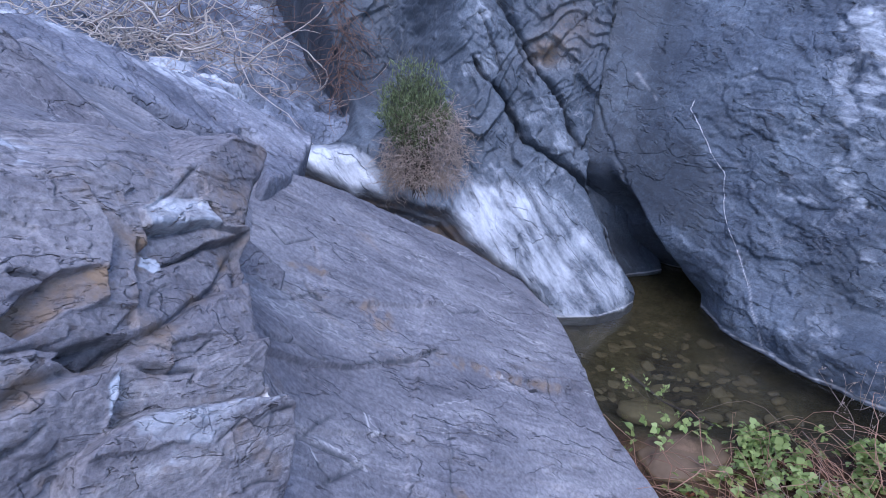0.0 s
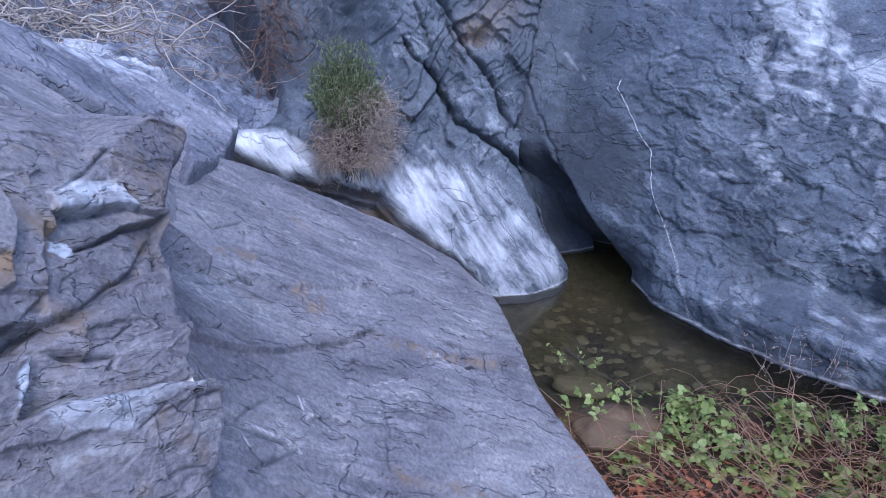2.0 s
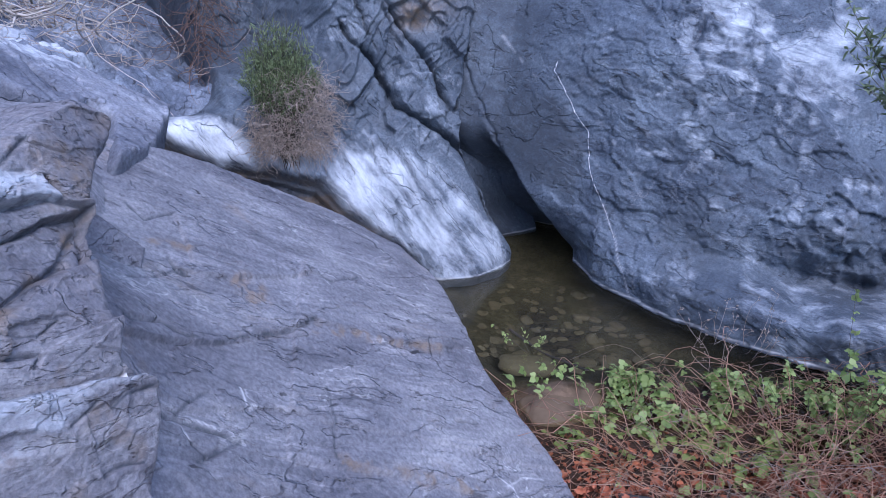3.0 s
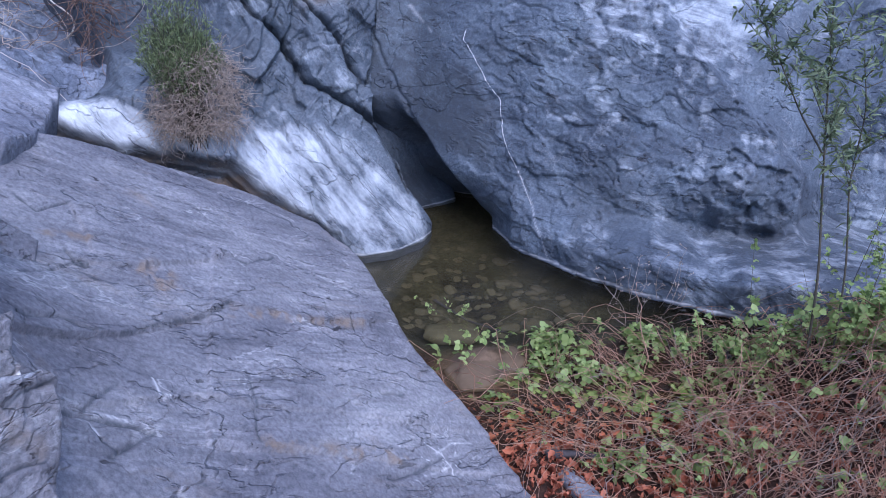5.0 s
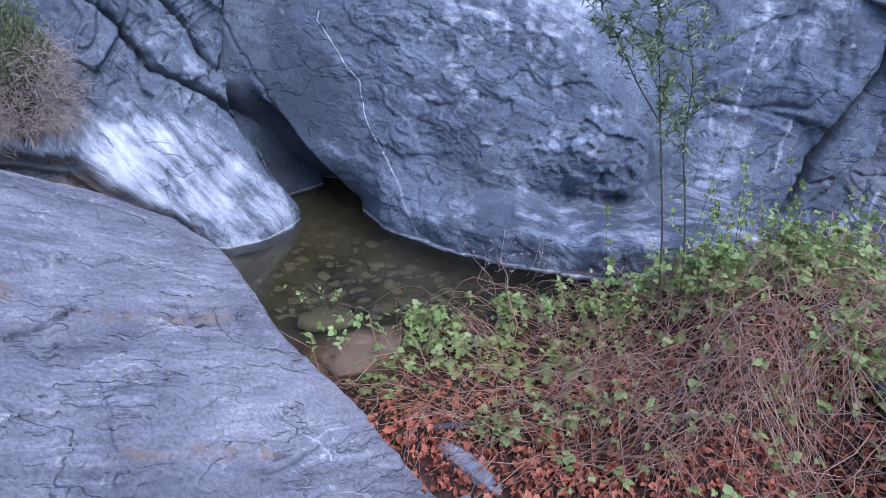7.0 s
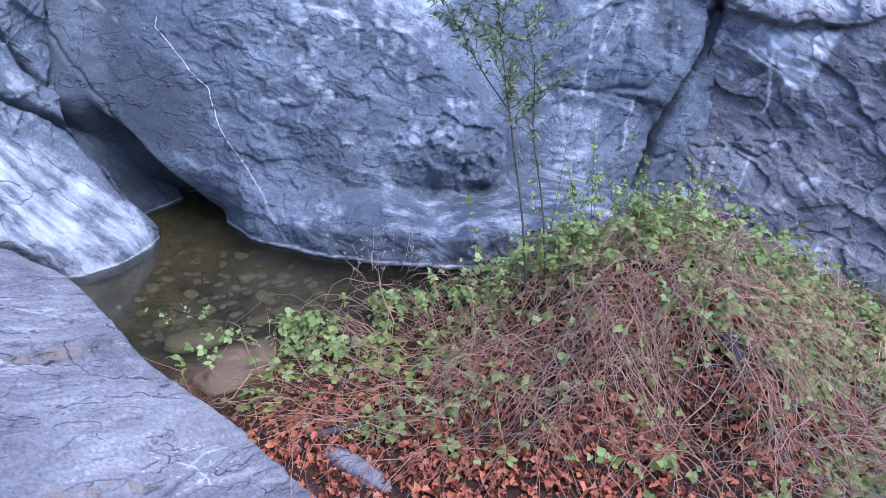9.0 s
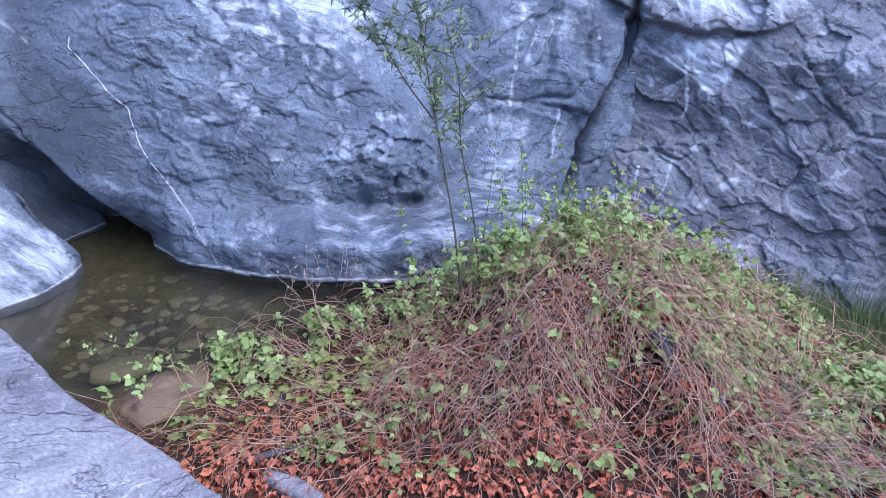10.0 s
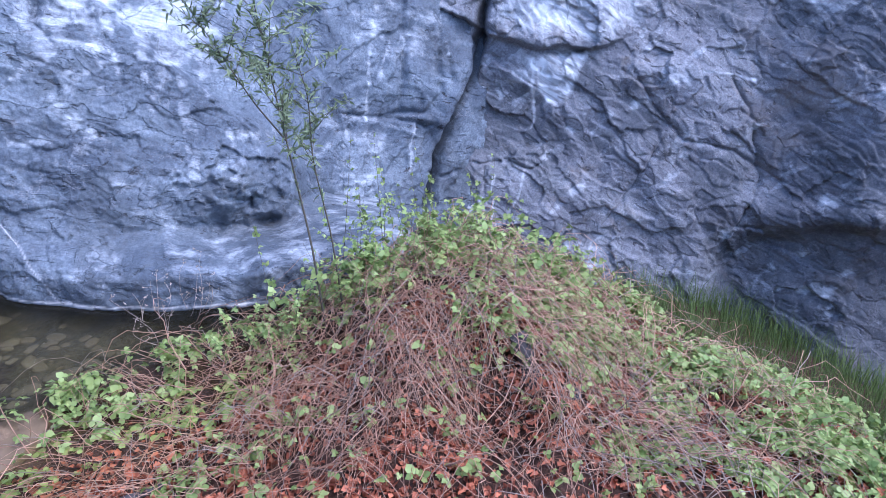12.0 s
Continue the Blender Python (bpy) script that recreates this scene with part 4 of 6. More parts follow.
    v1, s1 = along(vu, v, [(-0.47, 0.5), (-0.49, 0.45), (-0.41, 0.35), (-0.32, 0.22), (-0.24, 0.12), (-0.2, -0.07), (-0.1, -0.27)])
    v2, _ = along(vu, v, [(-0.1, -0.27), (-0.05, -0.36), (0.03, -0.5), (0.15, -0.72)])
    v3, _ = along(vu, v, [(-0.86, 0.63), (-0.74, 0.52), (-0.6, 0.4)])
    vein = 0.35 * np.exp(-(v2 / 0.004) ** 2) + 0.3 * np.exp(-(v3 / 0.007) ** 2) * smooth(-0.2, 0.3, fbm(u * 25, v * 25, octaves=2, seed=349))
    tide = np.exp(-((v + 0.692 + 0.22 * h) / (0.005 + 0.003 * fbm(u * 12, v * 3, octaves=3, seed=348))) ** 2)
    blot = fbm(u * 3.2, v * 3.2, octaves=6, seed=341)
    light = smooth(0.0, 0.5, 0.7 * blot + 0.25 * smooth(0.0, 0.9, v) + 0.18 * smooth(-0.4, 0.6, u) - 0.15 + 0.45 * fbm(u * 14, v * 14, octaves=4, seed=346)) * 0.4 * (0.3 + 0.7 * smooth(-0.5, 0.1, v))
    streaks = smooth(0.3, 0.5, fbm(u * 9, v * 1.2, octaves=3, seed=342) + 0.2 * fbm(u * 20, v * 20, octaves=3, seed=347)) * smooth(0.1, 0.6, u) * smooth(-0.6, -0.3, v) * 0.22
    shelf_pale = smooth(0.06, -0.02, wv - shelf_top - 0.02) * smooth(0.55, 0.95, u) * 0.3
    spots = smooth(0.35, 0.5, fbm(u * 13, v * 13, octaves=3, seed=343)) * knob
    pale = np.clip(light * rough + streaks * (1 - out) + 0.45 * shelf_pale + 0.2 * spots, 0, 0.85)
    # shade of the left recess and overhang is put into the colour
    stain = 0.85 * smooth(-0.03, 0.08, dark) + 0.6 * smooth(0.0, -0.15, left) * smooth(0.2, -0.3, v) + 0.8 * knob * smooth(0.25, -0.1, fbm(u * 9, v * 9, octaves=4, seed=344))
    # shade under the knob is put in too; lower right coloured darker
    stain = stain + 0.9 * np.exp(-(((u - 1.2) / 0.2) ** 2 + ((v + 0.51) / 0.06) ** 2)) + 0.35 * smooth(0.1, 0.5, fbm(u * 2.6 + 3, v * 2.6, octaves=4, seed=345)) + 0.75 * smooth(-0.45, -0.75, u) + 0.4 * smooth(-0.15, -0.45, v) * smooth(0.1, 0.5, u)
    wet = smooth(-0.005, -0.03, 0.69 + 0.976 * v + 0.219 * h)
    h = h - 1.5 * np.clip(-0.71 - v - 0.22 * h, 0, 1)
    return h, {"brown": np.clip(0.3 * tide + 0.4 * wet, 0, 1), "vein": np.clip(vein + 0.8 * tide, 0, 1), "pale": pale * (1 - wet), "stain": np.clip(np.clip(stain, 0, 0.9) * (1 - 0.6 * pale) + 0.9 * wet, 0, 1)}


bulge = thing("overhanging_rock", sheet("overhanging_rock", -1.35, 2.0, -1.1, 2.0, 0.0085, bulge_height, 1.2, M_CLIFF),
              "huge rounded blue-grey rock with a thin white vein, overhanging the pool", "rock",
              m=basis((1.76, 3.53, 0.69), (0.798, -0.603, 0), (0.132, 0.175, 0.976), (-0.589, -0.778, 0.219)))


# the white vein: a thin, kinked band of calcite standing slightly proud
rng_v = random.Random(41)
VEIN = [(-0.47, 0.5), (-0.49, 0.45), (-0.41, 0.35), (-0.32, 0.22), (-0.24, 0.12), (-0.2, -0.07), (-0.1, -0.27), (-0.05, -0.36), (0.0, -0.45)]
_s = np.linspace(0, len(VEIN) - 1, 90)
_vu = np.interp(_s, range(len(VEIN)), [p[0] for p in VEIN]) + 0.012 * fbm(_s * 1.7, _s * 0, octaves=3, seed=361)
_vv = np.interp(_s, range(len(VEIN)), [p[1] for p in VEIN])
_w = np.array([rng_v.uniform(0.0008, 0.0024) for _ in _s]) * np.interp(_s, [0, 0.4, 5, 6.5, 8], [0.6, 1.2, 1.0, 0.6, 0.35])
_hv = bulge_height(_vu, _vv)[0]
_co, _fa = [], []
for k in range(len(_s)):
    _co += [(_vu[k] - _w[k], _vv[k], _hv[k] - 0.012), (_vu[k] - _w[k], _vv[k], _hv[k] + 0.003), (_vu[k] + _w[k], _vv[k], _hv[k] + 0.003), (_vu[k] + _w[k], _vv[k], _hv[k] - 0.012)]
    if k and not 0.55 < (k * 0.173) % 1 < 0.6:
        _fa += [[4 * k - 4 + a, 4 * k - 4 + (a + 1) % 4, 4 * k + (a + 1) % 4, 4 * k + a] for a in range(4)]
part("calcite_vein", mesh_of("calcite_vein", _co, _fa, M_CALCITE), bulge, "thin white calcite vein")


def mid_height(u, v):
    h = relief(u, v, 400, 0.07, 0.018, 0.18, 0.006, 1.2, 1.6, 0.03) - 0.15 * np.clip(v - 0.3, 0, 3)
    h = h + crack(u, v, [(0.2, 0.0), (0.5, -0.02), (0.62, 0.1), (0.68, 0.5), (0.8, 0.9)], 0.014, 0.05, seed=21)
    h = h + 0.10 * smooth(0.35, 0.9, u) * smooth(0.3, -0.2, v - 0.2 * u)
    wu = u + 0.03 * fbm(u * 5, v * 5, octaves=4, seed=431)
    wv = v + 0.03 * fbm(u * 5 + 4, v * 5 + 8, octaves=4, seed=432)
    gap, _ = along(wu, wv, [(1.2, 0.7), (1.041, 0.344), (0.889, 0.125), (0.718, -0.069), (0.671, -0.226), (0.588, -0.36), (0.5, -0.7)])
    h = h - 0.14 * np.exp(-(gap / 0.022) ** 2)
    for line, deep in (([(0.5, 0.62), (0.414, 0.396), (0.347, 0.067), (0.353, -0.049)], 0.05), ([(-0.088, 0.045), (0.112, 0.0), (0.315, -0.037), (0.428, -0.073), (0.629, -0.161)], 0.06), ([(0.748, -0.462), (0.62, -0.5), (0.5, -0.44)], 0.05)):
        h = h + crack(u, v, line, 0.010, deep, seed=27 + len(line))
    h = h + plate(wu, wv, [(0.414, 0.396), (0.347, 0.067), (0.353, -0.049), (0.629, -0.161), (0.75, 0.1), (0.95, 0.4), (0.9, 1.0), (0.5, 1.0)], 0.05, 0.1, 0.0, 0.01)
    run = 0 * u
    for line in ([(0.22, 0.6), (0.2, 0.521), (0.12, 0.2), (0.08, -0.032)], [(0.33, 0.5), (0.27, 0.373), (0.179, 0.199)], [(0.72, 0.45), (0.715, 0.371), (0.698, 0.108)], [(0.44, -0.1), (0.428, -0.133), (0.353, -0.404)]):
        run = np.maximum(run, np.exp(-(along(wu, wv, line)[0] / 0.012) ** 2))
    run = run * smooth(-0.35, 0.1, fbm(u * 14, v * 8, octaves=3, seed=433))
    st = smooth(0.35, 0.6, fbm(u * 12 - v * 2.5, v * 1.2, octaves=3, seed=401))
    # shade in the gap is put into the colour, over random dark blotches
    return h, {"brown": 0 * u, "vein": 0.08 * st * smooth(0.2, 0.5, fbm(u * 3, v * 3, seed=404)), "pale": np.clip(0.1 * st + 0.15 * smooth(0, 0.5, fbm(u * 2, v * 2, seed=402)) + 0.38 * run, 0, 0.8),
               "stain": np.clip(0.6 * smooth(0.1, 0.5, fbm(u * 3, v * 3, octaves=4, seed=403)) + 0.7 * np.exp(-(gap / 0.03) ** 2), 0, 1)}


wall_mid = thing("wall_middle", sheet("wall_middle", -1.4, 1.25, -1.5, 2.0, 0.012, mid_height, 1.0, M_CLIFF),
                 "blue-added grey canyon wall out of view, closing in the sky light with pale vertical streaks", "canyon wall", "structure",
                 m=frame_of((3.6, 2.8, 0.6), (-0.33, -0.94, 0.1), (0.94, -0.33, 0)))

D_CAVE = [(1.2, -1.6), (1.335, -1.34), (1.364, -1.1), (1.467, -0.88), (1.633, -0.758), (1.9, -0.685), (2.0, -0.563), (2.5, -0.5), (2.9, -0.6), (4.2, -1.0), (4.2, -1.9), (1.0, -1.9)]


def right_height(u, v):
    wu = u + 0.05 * fbm(u * 4, v * 4, octaves=4, seed=531)
    wv = v + 0.05 * fbm(u * 4 + 4, v * 4 + 8, octaves=4, seed=532)
    h = relief(u, v, 500, 0.12, 0.022, 0.26, 0.006, -0.55, 1.6, 0.05) - 0.12 * np.clip(v - 0.3, 0, 3) - 0.06 * np.clip(u - 0.5, 0, 1.2) + 0.35 * smooth(1.6, 2.4, u)
    lft = wu - np.interp(wv, [-1.6, -0.59, -0.29, -0.03, 0.21, 0.6, 0.78, 2], [-0.7, -0.67, -0.65, -0.53, -0.41, -0.33, -0.31, -0.2])
    h = h - 0.22 * np.exp(-((lft) / 0.03) ** 2) + 0.06 * smooth(-0.02, -0.2, lft)
    h = h + 0.10 * smooth(0.0, 0.03, wv - np.interp(wu, [-0.53, -0.31, -0.14, 0.05, 0.21, 0.42, 0.7], [0.7, 0.565, 0.53, 0.47, 0.445, 0.457, 0.55])) * smooth(-0.3, -0.1, lft + 0.3) * smooth(0.75, 0.4, u)
    h = h + crack(u, v, [(-0.35, 0.61), (-0.14, 0.53), (0.052, 0.47), (0.21, 0.444), (0.42, 0.457)], 0.012, 0.05, seed=22)
    h = h + crack(u, v, [(0.725, 0.348), (0.908, 0.081), (1.129, -0.151), (1.213, -0.152), (1.457, -0.206), (1.891, -0.438)], 0.014, 0.05, seed=23)
    h = h + crack(u, v, [(1.0, -0.1), (0.8, -0.5), (0.6, -0.8)], 0.010, 0.04, seed=24)
    h = h + crack(u, v, [(1.55, -0.83), (1.7, -0.4), (1.55, 0.1), (1.4, 0.3)], 0.012, 0.05, seed=25)
    h = h + crack(u, v, [(-0.4, -0.34), (-0.314, -0.355), (-0.109, -0.333), (0.06, -0.39), (0.12, -0.346)], 0.012, 0.06, seed=26)
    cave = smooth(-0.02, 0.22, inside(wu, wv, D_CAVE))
    h = h + 0.12 * np.exp(-((wv + 0.62) / 0.16) ** 2) * smooth(1.2, 1.6, u) - 0.15 * cave * smooth(-2.2, -0.75, v)
    tri = smooth(-0.02, 0.05, inside(wu, wv, [(-0.02, 0.43), (0.4, 0.44), (0.33, 0.2), (0.26, 0.07), (0.1, 0.06)]))
    top = smooth(-0.05, 0.1, inside(wu, wv, [(-0.2, 0.56), (0.47, 0.5), (0.7, 0.6), (1.0, 1.2), (-0.3, 1.2)]))
    run = 0
    for line in ([(0.036, 0.412), (0.02, 0.2), (0.042, -0.07)], [(0.01, -0.40), (-0.03, -0.55), (-0.071, -0.695)], [(-0.187, -0.438), (-0.212, -0.817)], [(1.212, 0.36), (1.392, 0.321), (1.552, 0.286)], [(-0.62, 0.7), (-0.6, 0.4)]):
        run = run + np.exp(-(along(wu, wv, line)[0] / 0.011) ** 2)
    veil = smooth(0.25, 0.6, fbm((u * 0.8 + v * 0.6) * 4, (v * 0.8 - u * 0.6) * 9, octaves=4, seed=540))
    brown = 0.3 * tri + 0.5 * top * smooth(-0.2, 0.3, fbm(u * 6, v * 6, seed=541)) + 0.4 * smooth(1.2, 1.9, u) * smooth(0.0, 0.4, fbm(u * 3, v * 3, seed=542))
    pale = 0.6 * tri + 0.45 * run + 0.3 * veil + 0.45 * top
    # blotches, darker rightward, plus shade of cleft and hollow put into the colour
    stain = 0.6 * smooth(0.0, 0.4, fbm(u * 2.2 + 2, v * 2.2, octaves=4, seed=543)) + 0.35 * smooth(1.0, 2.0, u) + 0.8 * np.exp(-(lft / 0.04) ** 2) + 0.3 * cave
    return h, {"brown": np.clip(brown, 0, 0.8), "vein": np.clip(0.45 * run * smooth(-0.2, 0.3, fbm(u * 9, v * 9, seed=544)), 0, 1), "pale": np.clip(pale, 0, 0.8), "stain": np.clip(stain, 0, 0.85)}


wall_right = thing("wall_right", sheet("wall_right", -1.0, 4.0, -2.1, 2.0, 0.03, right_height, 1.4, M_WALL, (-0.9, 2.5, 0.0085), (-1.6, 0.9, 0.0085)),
                   "dark added grey canyon wall out of view, closing in the sky light, fractured, with pale runs and a low hollow at its foot", "canyon wall", "structure",
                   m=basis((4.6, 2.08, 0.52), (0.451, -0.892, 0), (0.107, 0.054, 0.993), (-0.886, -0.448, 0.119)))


def bed_height(x, y):
    h = 1.0 - 0.27 * (x + 0.6) * smooth(1.2, -0.2, x) + 0.03 * (y - 4) + 0.28 * np.clip(y - 5.4, 0, 4) + 0.1 * np.clip(-2.2 - x, 0, 4)
    h = h - 0.5 * smooth(-0.55, 0.1, x) - 1.2 * smooth(4.25, 3.8, y) * smooth(-1.5, -1.0, x)
    h = h + relief(x, y, 600, 0.07, 0.06, 0.22, 0.006, 0.7, 1.4, 0.11)
    pale = 0.75 * smooth(0.0, 0.4, fbm(x * 3, y * 3, octaves=3, seed=610)) * smooth(4.9, 4.2, y)
    return h, {"brown": 0.1 * smooth(0.1, 0.5, fbm(x * 4, y * 4, seed=611)), "vein": 0 * x, "pale": pale, "stain": 0.5 * smooth(0.2, 0.5, fbm(x * 4, y * 4, seed=612))}


bed = thing("ground_upper", sheet("ground_upper", -4.0, 0.2, 2.6, 7.0, 0.014, bed_height, 0.2, M_BED),
            "blue-grey rocky stream bed above the chute", "rock bed", "structure")


def far_wall(name, o, n, u, u0, u1, v0, v1, seed, label):
    def height(a, b):
        h = relief(a, b, seed, 0.4, 0.3, 0.9, 0.02, 0.5, 1.8)
        z = 0 * a
        return h, {"brown": 0.4 * smooth(0.1, 0.6, fbm(a, b, seed=seed + 1)), "vein": z, "pale": 0.4 * smooth(0.1, 0.6, fbm(a * 1.4, b * 1.4, seed=seed + 2)), "stain": 0.5 * smooth(0.1, 0.6, fbm(a * 0.9, b * 0.9, seed=seed + 3))}
    return thing(name, sheet(name, u0, u1, v0, v1, 0.06, height, 1.0, M_WALL), label, "canyon wall", "structure", m=frame_of(o, n, u))


far_wall("wall_back", (-1.4, 6.6, 2.0), (0.25, -0.93, 0.25), (1, 0.2, 0), -4, 2.6, -2.0, 3.0, 700, "dark grey rock rising behind the dry roots")
# left and rear walls stand unseen, added to close in the sky light
far_wall("unseen_wall_left", (-4.6, 1.5, 2.0), (0.95, -0.05, 0.3), (0, 1, 0), -7, 7, -3, 3.0, 720, "added grey canyon wall out of view, closing in the sky light")
far_wall("unseen_wall_behind", (1.5, -6.5, 1.0), (0.0, 0.9, 0.43), (-1, 0, 0), -8, 8, -3.5, 1.5, 740, "added grey canyon wall behind the viewer, closing in the sky light")

# ---- ground, pool ----
M_WATER, _n, _l, _p = nodes_of("pool_water")
_p.inputs["Base Color"].default_value = (0.85, 0.86, 0.70, 1)
_p.inputs["Roughness"].default_value, _p.inputs["IOR"].default_value, _p.inputs["Transmission Weight"].default_value = 0.015, 1.33, 1.0
_b = _n.new("ShaderNodeBump")
_b.inputs["Strength"].default_value, _b.inputs["Distance"].default_value = 0.04, 0.01
_l.new(noise_node(M_WATER.node_tree, _n.new("ShaderNodeTexCoord").outputs["Object"], 5, 2), _b.inputs["Height"])
_l.new(_b.outputs[0], _p.inputs["Normal"])


def ground_material():
    m, n, l, p = nodes_of("leaf_strewn_soil")
    nt = m.node_tree
    tc = n.new("ShaderNodeTexCoord").outputs["Object"]
    a, b = noise_node(nt, tc, 6, 8, 0.7), noise_node(nt, tc, 45, 8, 0.75, 0.5)
    # soil colours darkened with the shade that lies between the canes
    soil = ramp(nt, [(0.3, (0.025, 0.016, 0.012)), (0.5, (0.07, 0.038, 0.026)), (0.7, (0.15, 0.08, 0.055))], b)
    mud = mixed(nt, ramp(nt, [(0.38, (0, 0, 0)), (0.62, (1, 1, 1))], a), ramp(nt, [(0.3, (0.027, 0.024, 0.012)), (0.7, (0.08, 0.07, 0.038))], b), ramp(nt, [(0.35, (0.048, 0.042, 0.022)), (0.65, (0.125, 0.108, 0.064))], b))
    mud = mixed(nt, attr(nt, "silt"), mud, ramp(nt, [(0.4, (0.018, 0.016, 0.012)), (0.6, (0.06, 0.05, 0.03))], noise_node(nt, tc, 22, 6, 0.7, 1.2)))
    col = mixed(nt, attr(nt, "wet"), soil, mud)
    l.new(mixed(nt, attr(nt, "sand"), col, ramp(nt, [(0.3, (0.17, 0.115, 0.07)), (0.7, (0.32, 0.22, 0.14))], b)), p.inputs["Base Color"])
    p.inputs["Roughness"].default_value, p.inputs["Specular IOR Level"].default_value = 0.85, 0.2
    bp = n.new("ShaderNodeBump")
    bp.inputs["Strength"].default_value, bp.inputs["Distance"].default_value = 0.8, 0.015
    l.new(b, bp.inputs["Height"])
    l.new(bp.outputs[0], p.inputs["Normal"])
    return m


POOL = [(0.45, 3.8), (0.5, 3.0), (0.6, 2.6), (0.8, 2.42), (1.2, 2.36), (1.6, 2.32), (1.95, 2.2), (2.2, 1.98), (2.9, 1.7), (3.2, 2.6), (2.4, 3.6), (1.6, 4.4), (0.8, 4.5)]


def ground_z(x, y):
    x, y = np.asarray(x, float), np.asarray(y, float)
    pd = inside(x + 0.04 * fbm(x * 3, y * 3, octaves=2, seed=801), y + 0.04 * fbm(x * 3 + 7, y * 3, octaves=2, seed=802), POOL)
    z = -0.12 + 0.10 * smooth(-0.6, -0.05, pd) - 0.16 * np.clip(0.8 - y, 0, 1.4) * smooth(1.5, 3.2, x) - 0.10 * smooth(0.9, -0.3, y) * smooth(2.5, 3.4, x)
    z = z + 0.33 * np.exp(-(((x - 2.5) / 0.72) ** 2 + ((y - 1.25) / 0.55) ** 2)) * smooth(0.1, -0.25, pd)
    z = z - 0.25 * np.exp(-(((x - 2.10) / 0.20) ** 2 + ((y - 0.95) / 0.18) ** 2)) + 0.05 * fbm(x * 2.2, y * 2.2, octaves=2, seed=809) * smooth(0.0, -0.3, pd)
    z = z - 0.62 * smooth(3.1, 4.6, x) - 0.35 * smooth(4.6, 6, x)
    z = z - 0.34 * smooth(-0.02, 0.5, pd) + 0.02 * fbm(x * 4, y * 4, octaves=4, seed=803) + 0.01 * fbm(x * 18, y * 18, octaves=3, seed=804, ridged=True)
    z = z + 0.06 * np.exp(-(((x - 0.98) / 0.16) ** 2 + ((y - 2.34) / 0.12) ** 2))
    return z, pd


def ground_height(x, y):
    z, pd = ground_z(x, y)
    far = np.hypot(x - 1.5, y - 1.5)
    silt = smooth(-0.1, 0.15, fbm(x * 4.2, y * 4.2, octaves=5, seed=806)) * np.exp(-(((x - 1.15) / 0.35) ** 2 + ((y - 3.1) / 0.4) ** 2)) * 1.3
    return z, {"wet": smooth(-0.06, 0.02, pd), "sand": np.exp(-(((x - 0.98) / 0.2) ** 2 + ((y - 2.3) / 0.14) ** 2)) ** 0.6 * smooth(0.1, 0.6, np.exp(-(((x - 0.98) / 0.24) ** 2 + ((y - 2.3) / 0.17) ** 2))), "silt": np.clip(silt, 0, 1)}


M_SOIL = ground_material()
ground = thing("ground", sheet("ground", -6, 9, -8, 6, 0.12, ground_height, 1.6, M_SOIL, (0.3, 4.0, 0.025), (-0.6, 3.9, 0.025)), "brown leaf-strewn soil, sinking to an olive silty pool floor", "ground", "structure")

_me = mesh_of("water", [(0.2, 1.9, 0), (3.4, 1.5, 0), (3.4, 5.0, 0), (0.2, 5.0, 0)], [[0, 1, 2, 3]], M_WATER)
water = thing("water", _me, "still clear olive pool of water under the rocks", "water", "structure")
water.visible_shadow = False

# ---- plants ----
rng = np.random.RandomState(7)
M_LEAF = plain_material("bramble_leaf", (0.125, 0.20, 0.045), (0.43, 0.515, 0.165), 30, 0.55, 0.2, 0.4, 0.75, 0.3)
M_LEAF_PALE = plain_material("young_leaf", (0.20, 0.315, 0.08), (0.53, 0.62, 0.23), 30, 0.5, 0.2, 0.4, 0.75, 0.3)
M_CANE = plain_material("dry_cane", (0.22, 0.10, 0.06), (0.72, 0.45, 0.30), 60, 0.75, 0.3, 0.25, 0.8)
M_TWIG = plain_material("grey_twig", (0.20, 0.155, 0.12), (0.46, 0.375, 0.30), 60, 0.8, 0.3, 0.2, 0.8)
M_LITTER = plain_material("fallen_leaf", (0.18, 0.046, 0.026), (0.76, 0.28, 0.15), 40, 0.7, 0.3, 0.3, 0.85, 0.15)
M_STRAW = plain_material("straw", (0.32, 0.25, 0.19), (0.66, 0.54, 0.43), 60, 0.75, 0.2, 0.25, 0.8)
M_ROOT = plain_material("bleached_root", (0.34, 0.29, 0.24), (0.72, 0.65, 0.56), 60, 0.75, 0.2, 0.25, 0.8)
M_RUST = plain_material("rusty_vine", (0.10, 0.06, 0.045), (0.30, 0.20, 0.15), 60, 0.8, 0.2, 0.2, 0.8)
M_NEEDLE = plain_material("shrub_green", (0.10, 0.14, 0.055), (0.34, 0.40, 0.19), 40, 0.6, 0.0, 0.3, 0.8, 0.25)
M_WILLOW = plain_material("willow_leaf", (0.10, 0.14, 0.065), (0.32, 0.38, 0.20), 40, 0.5, 0.0, 0.4, 0.8, 0.3)
M_BARK = plain_material("young_bark", (0.05, 0.045, 0.034), (0.15, 0.135, 0.095), 80, 0.75, 0.4, 0.25)
M_GRASS = plain_material("green_grass", (0.06, 0.10, 0.025), (0.22, 0.30, 0.09), 20, 0.6, 0.0, 0.3, 0.8, 0.25)
M_WOOD = plain_material("dark_driftwood", (0.03, 0.027, 0.027), (0.14, 0.12, 0.115), 35, 0.75, 0.9, 0.3)
M_STONE = rock_material("wet_grey_stone", (0.14, 0.145, 0.16), (0.24, 0.245, 0.26), (0.36, 0.36, 0.37), vein=0.2, ochre=0.2, rough=0.45, flake=0.002, size=2.0)
